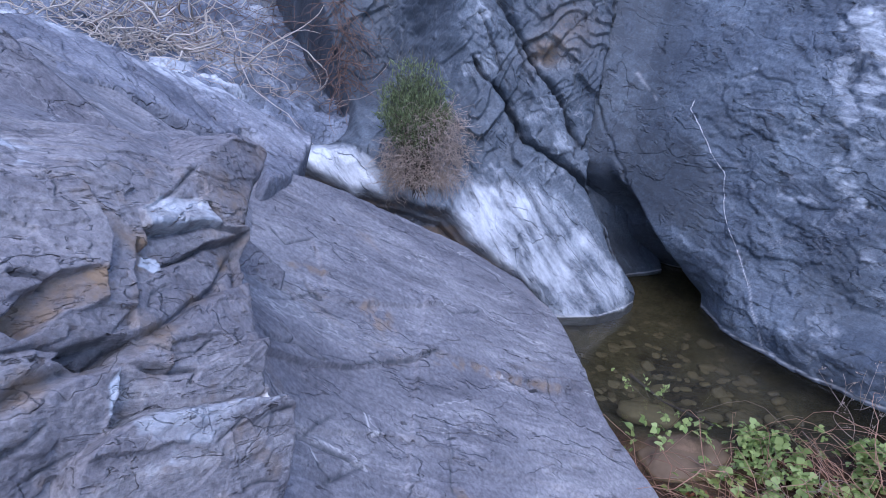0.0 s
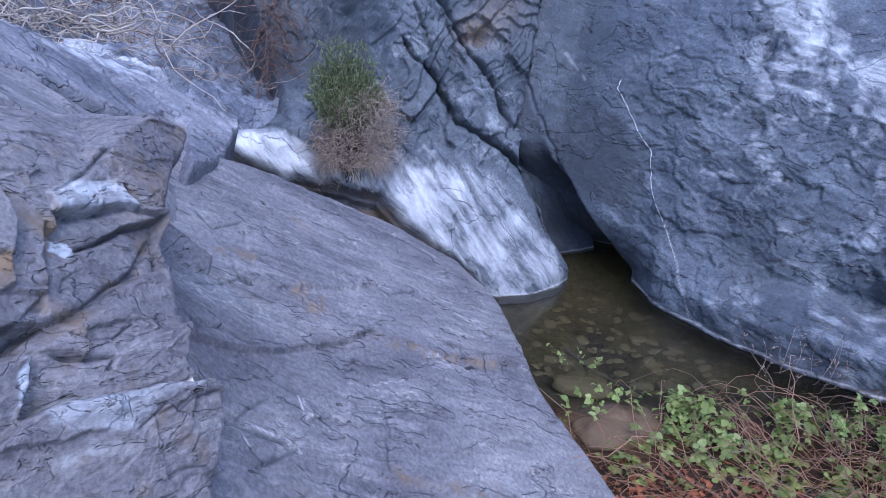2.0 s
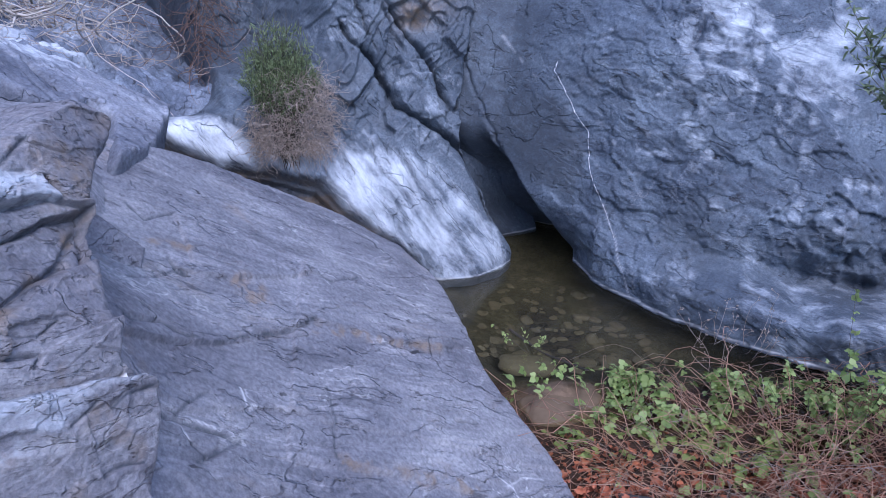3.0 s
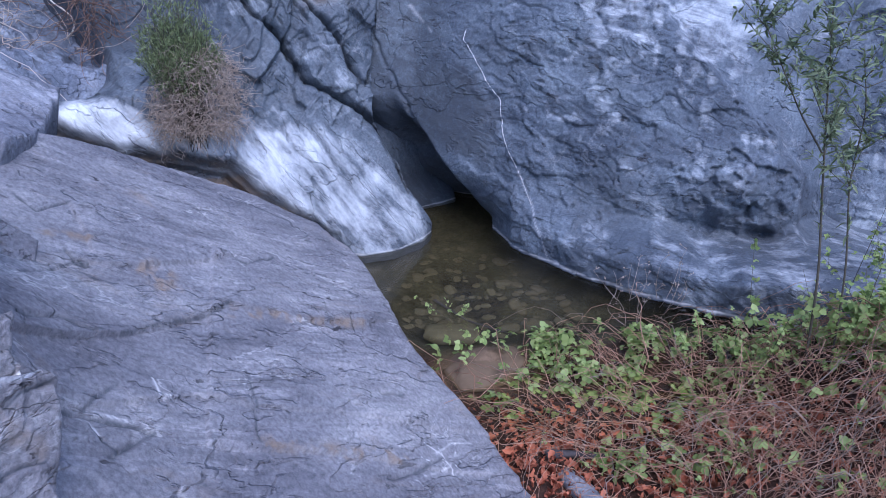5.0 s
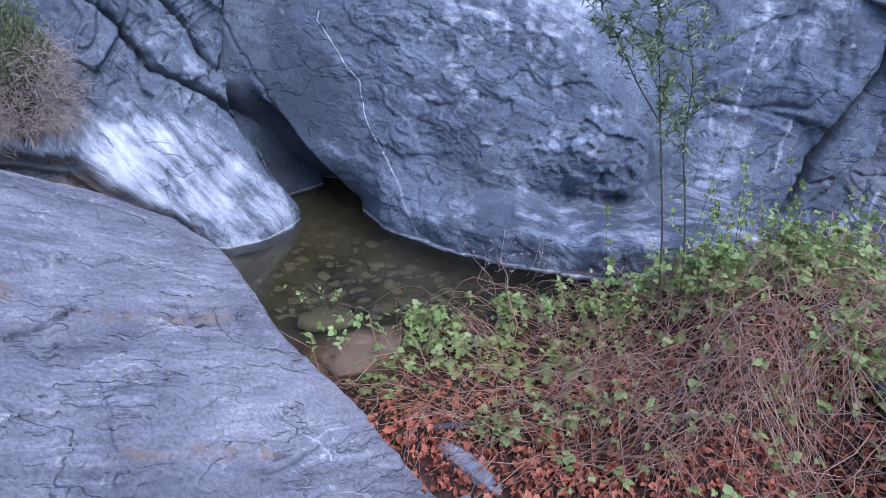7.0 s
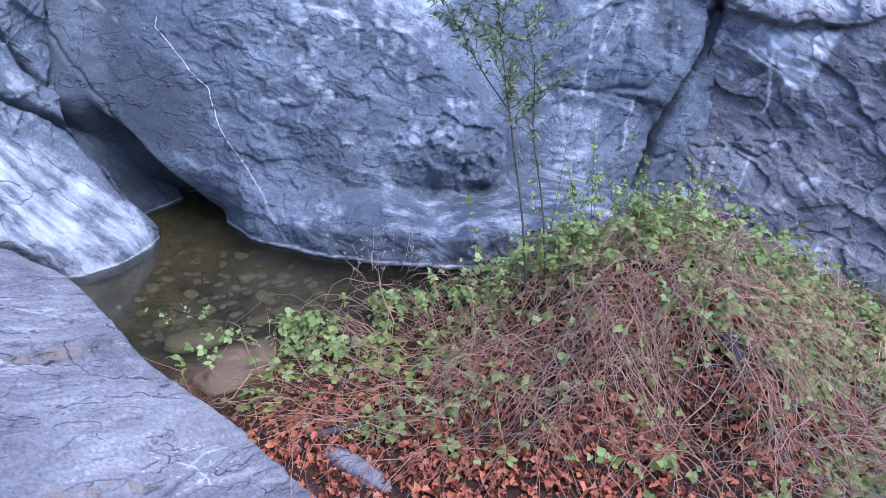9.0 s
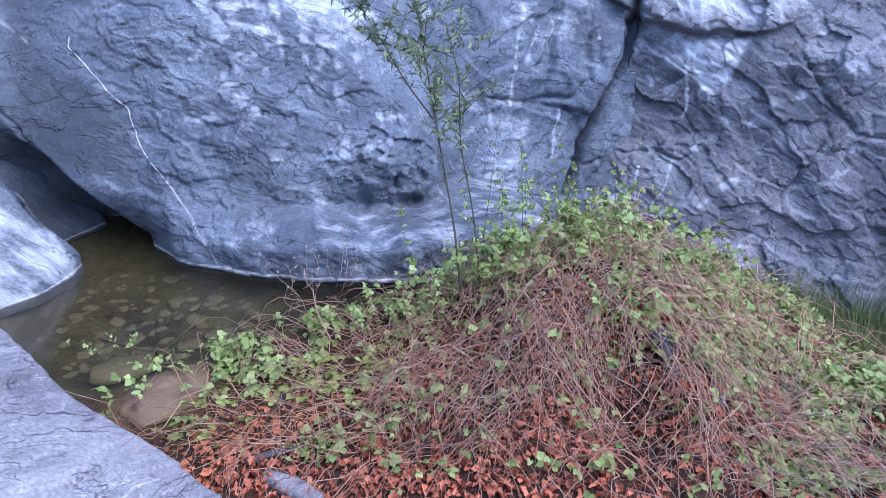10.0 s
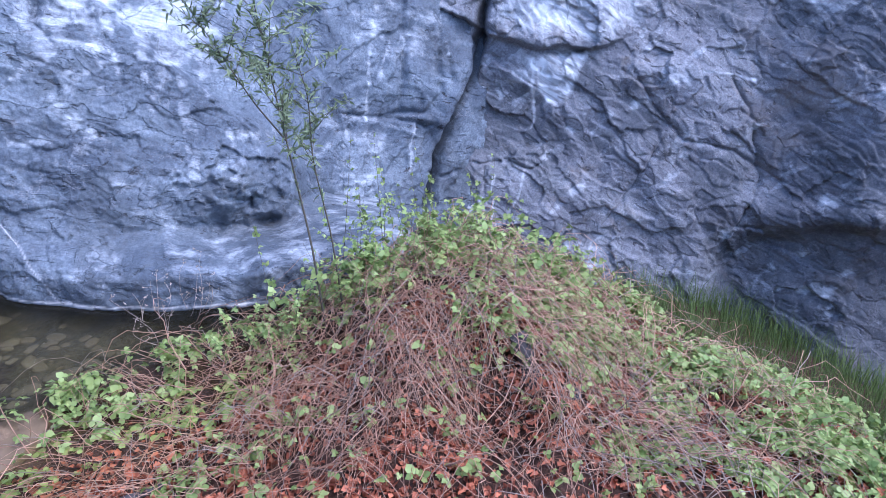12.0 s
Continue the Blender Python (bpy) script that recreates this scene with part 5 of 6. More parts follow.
M_SILTSTONE = plain_material("silt_covered_stone", (0.05, 0.044, 0.026), (0.18, 0.155, 0.095), 25, 0.85, 0.6, 0.2)
M_BEIGE = plain_material("sandy_stone", (0.11, 0.075, 0.042), (0.27, 0.19, 0.12), 18, 0.85, 0.6, 0.2)


def lookup(fn, x0, x1, y0, y1, step):
    """A quick height table of fn over a rectangle, read with bilinear blending."""
    nx, ny = int((x1 - x0) / step) + 1, int((y1 - y0) / step) + 1
    X, Y = np.meshgrid(x0 + step * np.arange(nx), y0 + step * np.arange(ny), indexing="ij")
    T = fn(X, Y)[0]

    def read(x, y):
        a, b = min(max((x - x0) / step, 0), nx - 1.001), min(max((y - y0) / step, 0), ny - 1.001)
        i, j = int(a), int(b)
        a, b = a - i, b - j
        return float((T[i, j] * (1 - a) + T[i + 1, j] * a) * (1 - b) + (T[i, j + 1] * (1 - a) + T[i + 1, j + 1] * a) * b)
    return read


gz = lookup(ground_z, -0.5, 6.5, -2.0, 5.0, 0.04)
bz = lookup(bed_height, -4.5, 0.35, 2.4, 8.5, 0.05)


def turned(verts, m):
    return np.asarray(verts) @ np.array(m.to_3x3()).T + np.array(m.translation)


def pose_leaf(place, size, lean, rnd):
    """A leaf's pose: face mostly up, leaning at random."""
    return pose(*place, rnd.normal(0, lean), rnd.normal(0, lean), rnd.uniform(0, 360)) @ Matrix.Scale(size, 4)


def leaflet(length, width, fold=0.12, teeth=0.03, n=5):
    """One toothed leaflet along +x, folded along its midrib, hanging a little at the tip."""
    mid = [(length * i / n, 0, -0.12 * length * (i / n) ** 2) for i in range(n + 1)]
    side = []
    for sg in (1, -1):
        for i in range(1, n):
            t = i / n
            w = width * math.sin(math.pi * t ** 0.75) * (1 + teeth * (1 if i % 2 else -1) * 2)
            side.append((length * t - 0.02 * length, sg * w, fold * w - 0.12 * length * t * t))
    v = mid + side
    k, f = n + 1, []
    for j, sg in enumerate((1, -1)):
        o = k + j * (n - 1)
        rows = [[0, 1, o]] + [[i, i + 1, o + i, o + i - 1] for i in range(1, n - 1)] + [[n - 1, n, o + n - 2]]
        f += rows if sg > 0 else [r[::-1] for r in rows]
    return np.array(v), f


def three_leaf(seed):
    """A bramble leaf: three broad toothed leaflets on one stalk (about 1 across)."""
    r, s = random.Random(seed), Soup()
    for ang, ln, off in ((0, 0.6, 0.12), (78, 0.5, 0.03), (-78, 0.5, 0.03)):
        v, f = leaflet(ln * r.uniform(0.9, 1.1), ln * 0.46 * r.uniform(0.85, 1.1), r.uniform(0.1, 0.5))
        m = pose(0, 0, 0, r.uniform(-15, 15), r.uniform(-10, 18), ang + r.uniform(-12, 12))
        s.add(turned(v + np.array([off, 0, 0]), m), f)
    s.tube([(-0.35, 0, -0.12), (-0.1, 0, -0.02), (0.14, 0, 0)], 0.012, 0.01, 3)
    return np.concatenate(s.v), s.f


LEAVES = [three_leaf(i) for i in range(5)]
LEAF_MESH = [mesh_of("leaf", v.tolist(), f, M_LEAF if i % 3 else M_LEAF_PALE) for i, (v, f) in enumerate(LEAVES)]

BRAMBLE = [(0.68, 2.42), (1.2, 2.38), (1.7, 2.22), (2.1, 1.96), (2.5, 1.82), (2.9, 1.72), (3.2, 1.3), (3.45, 0.8), (3.6, 0.2), (3.6, -0.6), (2.8, -0.5), (2.2, 0.2), (1.6, 0.9), (1.1, 1.75), (0.85, 2.05)]


def greenness(x, y):
    """How thick the living leaves stand: along the water, over the crest and down the far right."""
    _, pd = ground_z(x, y)
    shore = smooth(-0.55, -0.15, pd)
    crest = np.exp(-((y - 1.75 + 0.55 * (x - 2.2)) / 0.34) ** 2) * smooth(1.6, 2.3, x)
    right = smooth(2.1, 2.9, x + 0.15 * y)
    low = 0.05 + 0.10 * smooth(2.1, 2.6, x) + 0.13 * smooth(1.35, 1.65, y)
    patch = smooth(-0.25, 0.3, fbm(x * 5.5, y * 5.5, octaves=3, seed=901))
    return np.clip(np.maximum.reduce([0.6 * shore, 1.0 * crest, 0.75 * right, low + 0 * x]) * (0.12 + 0.95 * patch) * (1 - 0.92 * np.exp(-(((x - 0.95) / 0.17) ** 2 + ((y - 2.22) / 0.12) ** 2))), 0, 1)


def scatter(n, poly, seed, weight=None):
    r = np.random.RandomState(seed)
    p = np.array(poly)
    out = np.zeros((0, 2))
    while len(out) < n:
        q = r.uniform(p.min(0), p.max(0), (n * 4, 2))
        keep = inside(q[:, 0], q[:, 1], poly) + r.normal(0, 0.05, len(q)) > 0
        if weight is not None:
            keep &= r.uniform(0, 1, len(q)) < weight(q[:, 0], q[:, 1])
        out = np.concatenate([out, q[keep]])
    return out[:n]


bramble = thing("bramble", None, "sprawling bramble with green leaves and dry red-brown canes", "bramble")


def thicket(x, y):
    """How high the tangle stands over the soil."""
    return 0.03 + 0.11 * np.exp(-(((x - 2.35) / 0.75) ** 2 + ((y - 1.3) / 0.55) ** 2)) + 0.05 * smooth(0.5, 0.0, np.abs(y - 2.2)) + 0.07 * smooth(2.5, 3.2, x) + 0.09 * np.exp(-(((x - 2.35) / 0.4) ** 2 + ((y - 1.78) / 0.22) ** 2))


canes = Soup()
twigs = Soup()
core = scatter(2300, [(0.75, 2.05), (1.1, 2.12), (1.5, 2.12), (2.2, 2.0), (2.9, 1.7), (3.3, 0.9), (3.4, -0.1), (2.7, -0.2), (2.2, 0.45), (1.75, 0.95), (1.35, 1.5), (1.0, 1.9)], 11,
               lambda x, y: (0.32 + 0.7 * np.exp(-(((x - 2.3) / 0.6) ** 2 + ((y - 1.15) / 0.5) ** 2))) * smooth(0.14, 0.28, np.hypot((x - 2.12) * 0.8, y - 0.95)))
for i, (x, y) in enumerate(core):
    out = np.array([x - 2.5, y - 1.5])
    a = math.atan2(out[1], out[0]) + rng.normal(0, 0.9)
    if rng.rand() < 0.35:
        a = rng.uniform(0, 6.283)
    ln, rise = rng.uniform(0.18, 0.62), rng.uniform(0.02, 0.16) * (1.7 if rng.rand() < 0.25 else 1)
    t = np.linspace(0, 1, 8)
    bend = rng.normal(0, 0.8)
    px = x + ln * np.cumsum(np.cos(a + bend * t)) / 8 + 0.012 * rng.randn(8)
    py = y + ln * np.cumsum(np.sin(a + bend * t)) / 8 + 0.012 * rng.randn(8)
    g = np.array([gz(*q) for q in zip(px, py)])
    z0 = thicket(px, py) * rng.uniform(0.2, 1.15)
    pz = g + z0 + rise * np.sin(math.pi * t * rng.uniform(0.7, 1.1)) + 0.006 * rng.randn(8)
    (twigs if rng.rand() < 0.16 else canes).tube(np.stack([px, py, np.maximum(pz, g + 0.004)], 1), rng.uniform(0.0010, 0.0026), 0.0007, 3)
for i in range(130):
    # canes arching over the hollow, from the crest down to the leaf litter
    x0, y0 = rng.normal(2.36, 0.18), rng.normal(1.15, 0.28)
    x1, y1 = rng.normal(2.0, 0.22), rng.normal(0.95, 0.36)
    if math.hypot((x0 + x1) / 2 - 2.14, (y0 + y1) / 2 - 0.93) < 0.17:
        continue
    t = np.linspace(0, 1, 9)
    px = x0 + (x1 - x0) * t + rng.normal(0, 0.05) * np.sin(3.14 * t) + 0.008 * rng.randn(9)
    py = y0 + (y1 - y0) * t + rng.normal(0, 0.05) * np.sin(3.14 * t) + 0.008 * rng.randn(9)
    z0, z1 = gz(x0, y0) + rng.uniform(0.05, 0.16), gz(x1, y1) + rng.uniform(0.0, 0.06)
    pz = z0 + (z1 - z0) * t ** rng.uniform(1.0, 2.2) + rng.uniform(0.01, 0.10) * np.sin(3.14 * t)
    (twigs if rng.rand() < 0.3 else canes).tube(np.stack([px, py, pz], 1), rng.uniform(0.0010, 0.0024), 0.0007, 3)
part("dry_cane", canes.mesh("dry_cane", M_CANE), bramble, "thin dry red-brown canes", "stuff")
part("dead_wood", twigs.mesh("dead_wood", M_TWIG), bramble, "bleached grey twigs", "stuff")

spots = scatter(6200, BRAMBLE, 12, greenness)
gx, gy = spots[:, 0], spots[:, 1]
gzz = ground_z(gx, gy)[0] + thicket(gx, gy) * rng.uniform(0.3, 1.5, len(gx)) + 0.015
crest_on = np.exp(-((gy - 1.75 + 0.55 * (gx - 2.2)) / 0.3) ** 2) * smooth(1.75, 2.1, gx)
gzz = gzz + crest_on * np.where(rng.rand(len(gx)) < 0.4, rng.uniform(0.02, 0.20, len(gx)), 0)
near = np.argsort(np.hypot(gx - 1.6, gy - 1.3))
single = set(near[:280].tolist())
green, young = Soup(), Soup()
for i in range(len(spots)):
    m = pose_leaf((gx[i], gy[i], gzz[i]), rng.uniform(0.026, 0.066), 30, rng)
    k = rng.randint(len(LEAVES))
    if i in single:
        ob = part("leaf", LEAF_MESH[k], bramble)
        ob.matrix_basis = m
    else:
        (green if k % 3 else young).add(turned(LEAVES[k][0], m), LEAVES[k][1])
part("foliage", green.mesh("foliage", M_LEAF), bramble, "mid-green toothed leaves", "stuff")
part("young_foliage", young.mesh("young_foliage", M_LEAF_PALE), bramble, "pale green young leaves", "stuff")


def dead_leaf(seed):
    r = random.Random(seed)
    v, f = leaflet(1.0, r.uniform(0.26, 0.42), r.uniform(0.3, 1.5), 0.10, 6)
    v[:, 2] += 0.5 * (v[:, 0] - 0.5) ** 2 * r.uniform(-1, 2.5) + 0.12 * np.sin(7 * v[:, 0] + 9 * v[:, 1] + seed)
    v[:, 1] += 0.10 * np.sin(5 * v[:, 0] + seed)
    return v - np.array([0.5, 0, 0]), f


DEAD = [dead_leaf(i) for i in range(9)]
litter = Soup()
fall = scatter(9000, [(0.7, 2.1), (1.1, 2.0), (2.0, 1.7), (2.7, 1.1), (3.5, 0.6), (3.6, -0.6), (2.0, -0.6), (1.0, 0.4), (0.75, 1.2), (0.7, 1.7)], 13,
               lambda x, y: 0.35 + 0.65 * smooth(-0.2, 0.2, fbm(x * 3, y * 3, octaves=2, seed=905)))
fz = ground_z(fall[:, 0], fall[:, 1])[0]
for (x, y), z in zip(fall, fz):
    k = rng.randint(9)
    litter.add(turned(DEAD[k][0], pose_leaf((x, y, z + rng.uniform(0.006, 0.03)), rng.uniform(0.014, 0.042), 34, rng)), DEAD[k][1])
thing("leaf_litter", litter.mesh("leaf_litter", M_LITTER), "curled red-brown fallen leaves lying over the bank", "dead leaves", "stuff")

# young willow on the bank
willow = thing("willow_sapling", None, "slender young willow with narrow grey-green leaves", "sapling")
wl = Soup()


def limb(name, pts, r0, r1, parent, sub=26):
    pts = np.array(pts, float)
    t = np.linspace(0, len(pts) - 1, sub)
    fine = np.stack([np.interp(t, range(len(pts)), pts[:, k]) for k in range(3)], 1)
    for _ in range(3):
        fine[1:-1] = (fine[:-2] + fine[1:-1] * 2 + fine[2:]) / 4
    s = Soup()
    s.tube(fine, r0, r1, 6)
    part(name, s.mesh(name, M_BARK), parent)
    return fine


WILLOW_LEAF = leaflet(1.0, 0.12, 0.5, 0.0, 4)


def leafy(path, n, lo=0.2, size=(0.022, 0.050)):
    for _ in range(n):
        fk = (lo + (1 - lo) * rng.rand()) * (len(path) - 1.01)
        k = int(fk)
        d = path[k + 1] - path[k]
        p = path[k] + d * (fk - k)
        a = rng.uniform(0, 360)
        m = pose(*(p + rng.normal(0, 0.004, 3)), rng.uniform(-70, 70), rng.normal(-15, 35), a) @ Matrix.Scale(rng.uniform(*size), 4)
        wl.add(turned(WILLOW_LEAF[0], m), WILLOW_LEAF[1])


base_z = gz(2.09, 1.72)
s1 = limb("stem", [(2.10, 1.72, base_z - 0.03), (2.085, 1.75, 0.5), (2.11, 1.85, 0.82), (2.13, 1.93, 1.1), (2.13, 1.97, 1.30), (2.12, 2.0, 1.50)], 0.0055, 0.0016, willow)
s2 = limb("stem", [(2.16, 1.66, gz(2.16, 1.66) - 0.03), (2.15, 1.70, 0.55), (2.17, 1.80, 0.86), (2.22, 1.84, 1.1), (2.20, 1.9, 1.32)], 0.0045, 0.0015, willow)
s3 = limb("stem", [s1[12], (2.06, 1.98, 1.08), (2.0, 2.08, 1.28), (1.93, 2.17, 1.48)], 0.004, 0.0012, willow)
for st, c in ((s1, 20), (s2, 14), (s3, 14)):
    leafy(st, 95, 0.30)
    for _ in range(c):
        k = int((0.45 + 0.5 * rng.rand()) * (len(st) - 1))
        d = np.array([rng.normal(0, 0.8), rng.normal(0, 0.5), rng.uniform(0.3, 1.1)])
        d *= rng.uniform(0.12, 0.30) / np.linalg.norm(d)
        tw = limb("twig", [st[k], st[k] + d * 0.5 + (0, 0, -0.01), st[k] + d + (0, 0, -0.02)], 0.0018, 0.0006, willow, 8)
        leafy(tw, 26, 0.1)
part("foliage", wl.mesh("foliage", M_WILLOW), willow, "narrow grey-green leaves", "stuff")

# shrub on the chute rock
shrub = thing("shrub", None, "upright green shrub with a skirt of dry straw on rock", "shrub")
gn, dry, wood = Soup(), Soup(), Soup()
root = np.array([-0.14, 3.68, 0.78])
for i in range(230):
    a, r = rng.uniform(0, 6.283), math.sqrt(rng.rand())
    tip = root + np.array([-0.01 + 0.21 * r * math.cos(a), -0.08 + 0.13 * r * math.sin(a), 0.34 + 0.38 * math.sqrt(max(1 - r * r, 0)) * rng.uniform(0.35, 1.08)])
    mid = (root + tip) / 2 + rng.normal(0, 0.03, 3)
    t = np.linspace(0, 1, 9)[:, None]
    path = (1 - t) ** 2 * (root + rng.normal(0, 0.04, 3)) + 2 * t * (1 - t) * mid + t * t * tip + rng.normal(0, 0.005, (9, 3))
    wood.tube(path, 0.002, 0.0007, 3)
    for _ in range(46):
        k = rng.uniform(0.55, 1)
        p = path[min(int(k * 8), 8)] + rng.normal(0, 0.016, 3)
        d = (tip - mid) / np.linalg.norm(tip - mid) * 0.6 + rng.normal(0, 0.6, 3)
        d *= rng.uniform(0.012, 0.028)
        w = np.cross(d, rng.normal(0, 1, 3))
        w *= 0.0024 / (np.linalg.norm(w) + 1e-9)
        gn.add([p - w, p + w, p + d * 0.6 + w * 0.8, p + d, p + d * 0.6 - w * 0.8], [[0, 1, 2, 3, 4]])
for i in range(1700):
    a, up = rng.uniform(0, 6.283), rng.rand() ** 1.3
    wide = 0.07 + 0.16 * math.sin(math.pi * min(1.0, 0.3 + up * 0.6))
    o = root + np.array([0.02 + wide * math.cos(a) * rng.rand() ** 0.4 + 0.05 * up, -0.04 + 0.12 * math.sin(a), 0.0 + 0.40 * up])
    d = rng.normal(0, 1, 3) + np.array([0.5 * math.cos(a), -0.3, -0.1])
    d *= rng.uniform(0.05, 0.14) / np.linalg.norm(d)
    t = np.linspace(0, 1, 7)[:, None]
    path = o + d * t + rng.normal(0, 0.02, 3) * np.sin(3.14 * t) + np.array([0, 0, -0.03]) * t * t + rng.normal(0, 0.006, (7, 3))
    dry.tube(path, rng.uniform(0.0010, 0.0021), 0.0006, 3)
part("woody_stem", wood.mesh("woody_stem", M_BARK), shrub, "thin green-brown stems", "stuff")
part("greenery", gn.mesh("greenery", M_NEEDLE), shrub, "fine green sprigs", "stuff")
part("straw", dry.mesh("straw", M_STRAW), shrub, "tangled dry straw", "stuff")


# dry tangles on the upper bed
def tangle(name, n, place, spread, length, material, label, seed, r=(0.0015, 0.004), lift=0.25, pull=(0, 0, 0), floor=bz):
    s, rr = Soup(), np.random.RandomState(seed)
    for _ in range(n):
        o = np.array(place) + rr.normal(0, 1, 3) * np.array(spread)
        a, ln = rr.uniform(0, 6.283), rr.uniform(*length)
        steps, p, path = 12, o.copy(), []
        p[2] = max(floor(p[0], p[1]) + 0.01, 0) + abs(rr.normal(0, lift)) if floor else p[2]
        d = np.array([math.cos(a), 0.6 * math.sin(a), rr.normal(0, 0.35)]) + np.array(pull)
        for _ in range(steps):
            path.append(p.copy())
            d = d + rr.normal(0, 0.28, 3) + np.array([0, 0, -0.03])
            d /= np.linalg.norm(d)
            p = p + d * ln / steps
            if floor:
                p[2] = max(p[2], floor(p[0], p[1]) + 0.005)
        r0 = rr.uniform(*r)
        s.tube(path, r0, r0 * 0.4, 4)
    return thing(name, s.mesh(name, material), label, "dry brush", "stuff")


tangle("dry_roots", 230, (-2.1, 4.85, 1.5), (0.42, 0.28, 0), (0.4, 1.0), M_ROOT, "tangle of pale dry roots and stems over the stream bed", 21, (0.0025, 0.0075), 0.2)
tangle("dry_roots", 70, (-1.25, 4.6, 1.3), (0.35, 0.25, 0), (0.3, 0.7), M_STRAW, "thin pale dry stems lying on the rock bed", 22, (0.0012, 0.003), 0.05)
tangle("dry_brush", 260, (-2.2, 5.6, 1.7), (0.7, 0.3, 0), (0.3, 0.7), M_RUST, "grey-brown dry brush against the rock", 23, (0.0015, 0.0035), 0.3)
tangle("hanging_vine", 150, (-0.62, 4.40, 1.45), (0.05, 0.05, 0.22), (0.2, 0.55), M_RUST, "rust-brown dry vine hanging in a rock cleft", 24, (0.0012, 0.003), 0, (0.25, -0.3, -0.6), None)

# grass below the right wall
gr = Soup()
for _ in range(6500):
    x, y = rng.uniform(3.85, 5.4), rng.uniform(-1.2, 1.35)
    z = gz(x, y) - 0.02
    a, h = rng.uniform(0, 6.283), rng.uniform(0.10, 0.32)
    lean = rng.uniform(0.1, 0.6) * h
    w = np.array([-math.sin(a), math.cos(a), 0]) * rng.uniform(0.0012, 0.0028)
    o, d = np.array([x, y, z]), np.array([math.cos(a), math.sin(a), 0])
    m1, m2 = o + d * lean * 0.3 + (0, 0, h * 0.6), o + d * lean + (0, 0, h)
    gr.add([o - w, o + w, m1 + w * 0.7, m2, m1 - w * 0.7], [[0, 1, 2, 4], [4, 2, 3]])
thing("grass", gr.mesh("grass", M_GRASS), "tall dark green grass in the hollow under the wall", "grass", "stuff")


# ---- stones and wood ----
def stone_mesh(name, size, material, seed, rough=0.12, flat=1.0):
    bm = bmesh.new()
    bmesh.ops.create_icosphere(bm, subdivisions=3, radius=1)
    co = np.array([v.co[:] for v in bm.verts])
    q = np.sign(co) * np.abs(co) ** 0.75
    k = 1 + rough * fbm(co[:, 0] * 1.5 + seed + 0.9 * co[:, 2], co[:, 1] * 1.5 - 1.2 * co[:, 2], 3, seed) + 0.06 * fbm(co[:, 0] * 5 + 3 * co[:, 2], co[:, 1] * 5 + seed - 4 * co[:, 2], 2, seed)
    for v, p in zip(bm.verts, q * k[:, None] * np.array(size)):
        v.co = p
    me = bpy.data.meshes.new(name)
    bm.to_mesh(me)
    bm.free()
    me.polygons.foreach_set("use_smooth", [True] * len(me.polygons))
    me.materials.append(material)
    return me


thing("flat_stone", stone_mesh("flat_stone", (0.045, 0.17, 0.03), M_STONE, 3, 0.35), "long smooth blue-grey stone half buried in fallen leaves", "stone",
      m=pose(1.1, 1.56, gz(1.1, 1.56) + 0.008, 3, 8, 12))
thing("stone", stone_mesh("stone", (0.05, 0.035, 0.02), M_STONE, 5), "small grey stone among fallen leaves", "stone", m=pose(0.98, 1.42, gz(0.98, 1.42) + 0.012, 0, 0, 30))
thing("stone", stone_mesh("stone", (0.035, 0.022, 0.02), M_CHUTE, 6), "small pale stone lying in the bramble", "stone", m=pose(2.42, 0.68, gz(2.42, 0.68) + 0.02, 0, 12, 40))
thing("pool_edge_stone", stone_mesh("pool_edge_stone", (0.20, 0.12, 0.035), M_BEIGE, 8, 0.45), "rounded brown sandy stone at the pool's edge", "stone", m=pose(0.97, 2.27, -0.012, 4, 0, 15))
thing("pool_edge_stone", stone_mesh("pool_edge_stone", (0.13, 0.09, 0.04), M_SILTSTONE, 9, 0.2), "flat silt-covered stone just under the water", "stone", m=pose(0.92, 2.62, -0.06, -4, 3, -20))


def log(name, pts, r0, r1, label, seed):
    pts = np.array(pts, float)
    t = np.linspace(0, len(pts) - 1, 22)
    p = np.stack([np.interp(t, range(len(pts)), pts[:, k]) for k in range(3)], 1)
    s = Soup()
    s.tube(p, r0, r1, 10)
    v = s.v[0]
    s.v[0] = v + 0.25 * r0 * np.stack([fbm(v[:, 0] * 30 + k + 19 * v[:, 2], v[:, 1] * 30 - 23 * v[:, 2], 2, seed + k) for k in range(3)], 1)
    return thing(name, s.mesh(name, M_WOOD), label, "driftwood")


log("driftwood", [(1.02, 1.79, gz(1.02, 1.79) + 0.02), (1.15, 1.76, gz(1.15, 1.76) + 0.03), (1.32, 1.70, gz(1.32, 1.7) + 0.015)], 0.018, 0.010, "dark split driftwood stick lying on fallen leaves", 31)
log("stump", [(2.36, 0.84, gz(2.36, 0.84) - 0.04), (2.38, 0.88, gz(2.36, 0.84) + 0.06), (2.40, 0.95, gz(2.36, 0.84) + 0.15)], 0.045, 0.03, "dark rotten stump buried in the bramble", 32)
log("driftwood", [(1.0, 3.2, gz(1.0, 3.2) + 0.012), (1.1, 2.95, gz(1.1, 2.95) + 0.02), (1.24, 2.66, gz(1.24, 2.66) + 0.03)], 0.010, 0.006, "thin dark stick sunk in the pool", 33)

POOL_STONES = [stone_mesh("pool_stone", (1.0, 0.72, 0.3), M_SILTSTONE, 40 + i, 0.25) for i in range(5)]
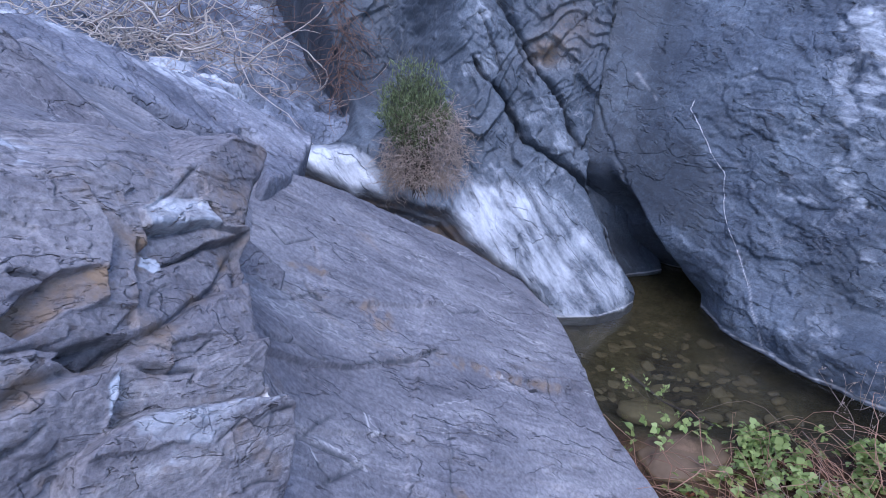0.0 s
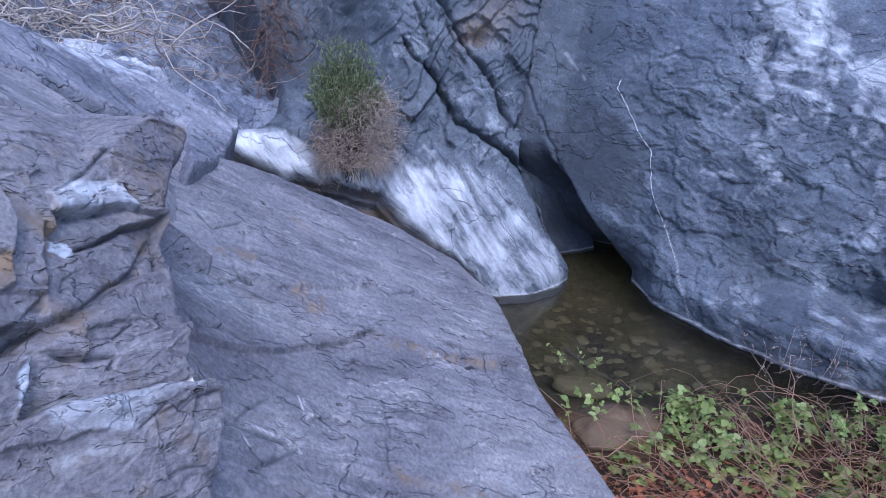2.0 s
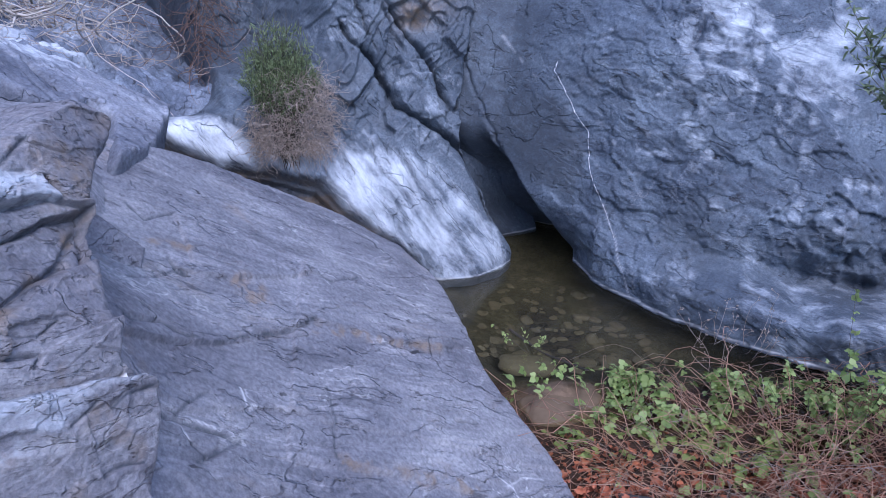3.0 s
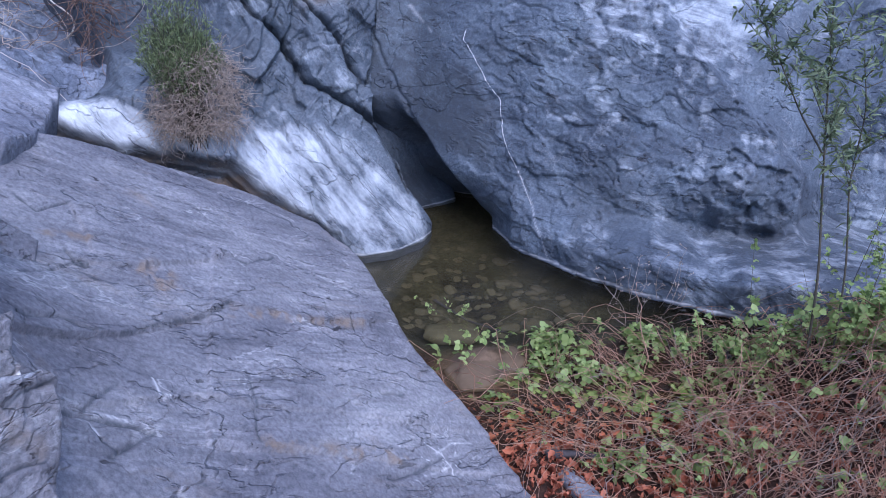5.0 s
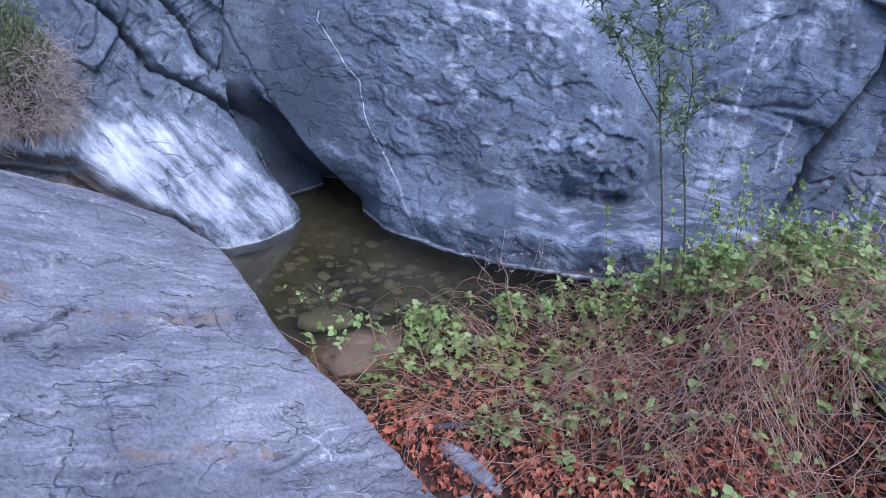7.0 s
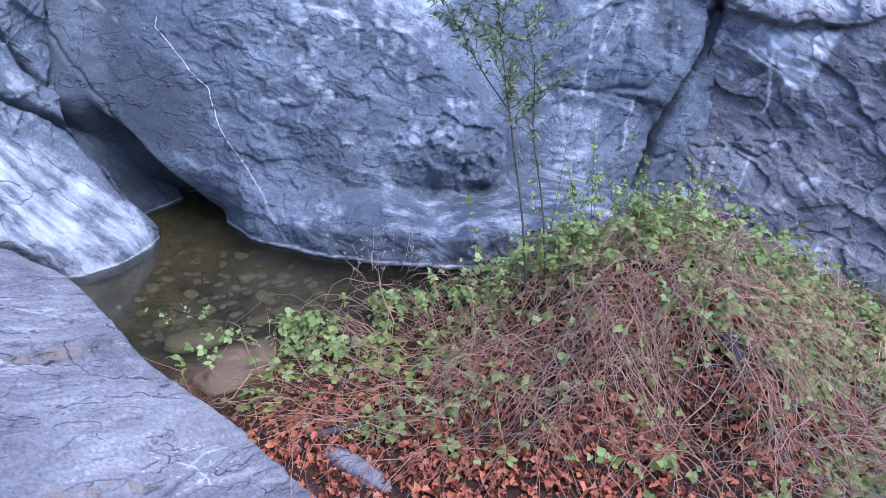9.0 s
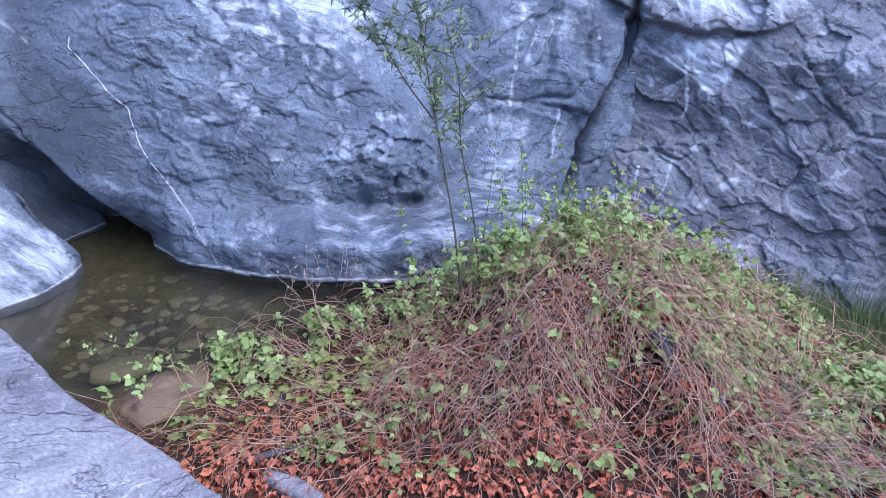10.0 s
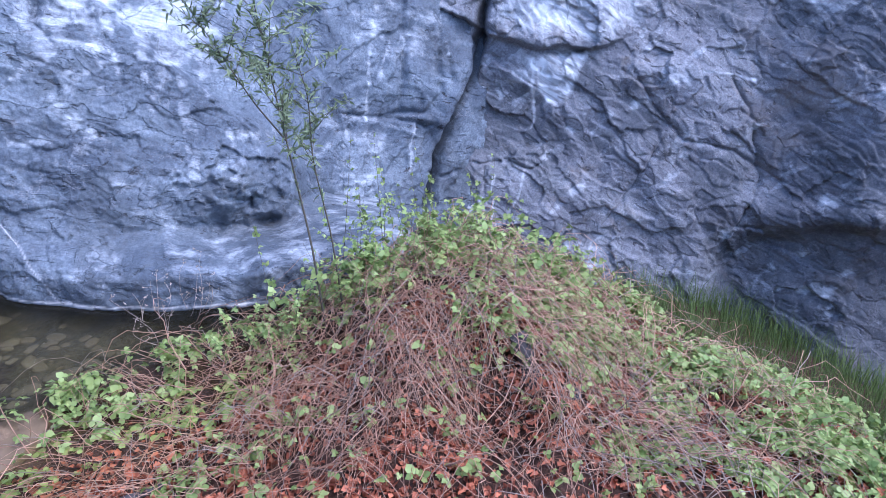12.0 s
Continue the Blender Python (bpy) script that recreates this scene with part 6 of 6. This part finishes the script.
for i, (x, y) in enumerate(scatter(170, [(0.7, 2.75), (1.5, 2.55), (1.75, 2.8), (1.6, 3.4), (1.3, 3.8), (0.85, 3.5)], 15)):
    k = rng.uniform(0.012, 0.03) * (1.9 if rng.rand() < 0.2 else 1)
    thing("pool_stone", POOL_STONES[i % 5], "flat silt-dusted stone on the pool floor", "stone", group="stones on the pool floor",
          m=pose(x, y, gz(x, y) + k * 0.12, rng.normal(0, 6), rng.normal(0, 6), rng.uniform(0, 360)) @ Matrix.Scale(k, 4))


# ---- small things along the water and the walls ----
def stalks(place, n, tall, label, seed):
    """A thin dry weed with a few side shoots and seed heads."""
    r, s = np.random.RandomState(seed), Soup()
    for _ in range(n):
        o = np.array(place) + np.array([r.normal(0, 0.03), r.normal(0, 0.03), 0])
        top = o + np.array([r.normal(0, 0.05), r.normal(0, 0.04), tall * r.uniform(0.6, 1.1)])
        t = np.linspace(0, 1, 7)[:, None]
        path = o + (top - o) * t + np.array([r.normal(0, 0.02), r.normal(0, 0.02), 0]) * t * (1 - t) * 4
        s.tube(path, 0.0016, 0.0007, 4)
        for _ in range(r.randint(2, 6)):
            k = r.randint(2, 7)
            d = np.array([r.normal(0, 1), r.normal(0, 1), r.uniform(0.2, 1.2)])
            d *= r.uniform(0.02, 0.05) / np.linalg.norm(d)
            s.tube([path[k], path[k] + d * 0.6, path[k] + d], 0.001, 0.0006, 3)
            for _ in range(3):
                q = path[k] + d + r.normal(0, 0.004, 3)
                s.tube([q, q + d * 0.1, q + d * 0.2], 0.0025, 0.001, 4)
    return thing("dry_weed", s.mesh("dry_weed", M_STRAW), label, "weed")


stalks((1.85, 2.62, -0.02), 5, 0.26, "thin dry straw-coloured weed at the water's edge", 51)
stalks((2.0, 2.50, -0.02), 6, 0.30, "thin dry straw-coloured weed at the water's edge", 52)
stalks((1.70, 2.36, 0.0), 4, 0.22, "thin dry straw-coloured weed at the water's edge", 53)


def leafy_weed(place, spread, n, size, label, seed, mat=M_LEAF):
    """A low weed: short stems with small leaves."""
    r, st, lf = np.random.RandomState(seed), Soup(), Soup()
    ob = thing("leafy_weed", None, label, "weed")
    for _ in range(n):
        o = np.array(place) + r.normal(0, 1, 3) * np.array(spread) * (1, 1, 0)
        top = o + np.array([r.normal(0, 0.06), r.normal(0, 0.06), abs(r.normal(0, spread[2])) + 0.05])
        st.tube([o, (o + top) / 2 + r.normal(0, 0.01, 3), top], 0.0018, 0.0008, 4)
        for _ in range(9):
            k = r.uniform(0.3, 1)
            m = pose_leaf(o + (top - o) * k + r.normal(0, 0.008, 3), r.uniform(*size), 40, r)
            j = r.randint(len(LEAVES))
            lf.add(turned(LEAVES[j][0], m), LEAVES[j][1])
    part("stalk", st.mesh("stalk", M_BARK), ob, "thin green-brown stalks", "stuff")
    part("foliage", lf.mesh("foliage", mat), ob, "small green leaves", "stuff")
    return ob


leafy_weed((3.18, 1.95, 0.02), (0.12, 0.10, 0.22), 34, (0.02, 0.045), "small dark green weed at the foot of the wall", 61)
leafy_weed((3.36, 1.75, -0.05), (0.14, 0.10, 0.2), 36, (0.02, 0.045), "small dark green weed at the foot of the wall", 62)
leafy_weed((2.95, 2.2, 0.1), (0.10, 0.08, 0.18), 12, (0.015, 0.035), "tall thin green weed before the wall", 63, M_LEAF_PALE)
leafy_weed((2.42, 1.78, 0.28), (0.08, 0.08, 0.20), 12, (0.015, 0.032), "tall thin green weed beside the willow", 64, M_LEAF_PALE)
leafy_weed((0.98, 2.70, -0.02), (0.03, 0.03, 0.10), 4, (0.014, 0.028), "single green sprig standing in the pool's edge", 65, M_LEAF_PALE)
leafy_weed((2.05, 1.90, 0.05), (0.14, 0.06, 0.20), 14, (0.025, 0.05), "green bramble shoots leaning over the water", 66, M_LEAF_PALE)

# bleached twigs caught in the lower bramble
bt = Soup()
for _ in range(190):
    o = np.array([rng.normal(2.5, 0.28), rng.normal(0.35, 0.28), 0])
    o[2] = gz(o[0], o[1]) + rng.uniform(0.01, 0.10)
    a, ln = rng.uniform(0, 6.283), rng.uniform(0.1, 0.35)
    d = np.array([math.cos(a), math.sin(a), rng.normal(0, 0.25)]) * ln
    bt.tube([o, o + d * 0.5 + rng.normal(0, 0.02, 3), o + d + rng.normal(0, 0.03, 3)], rng.uniform(0.0015, 0.0035), 0.001, 4)
thing("bleached_brushwood", bt.mesh("bleached_brushwood", M_TWIG), "heap of bleached grey twigs under the bramble", "brushwood", "stuff")
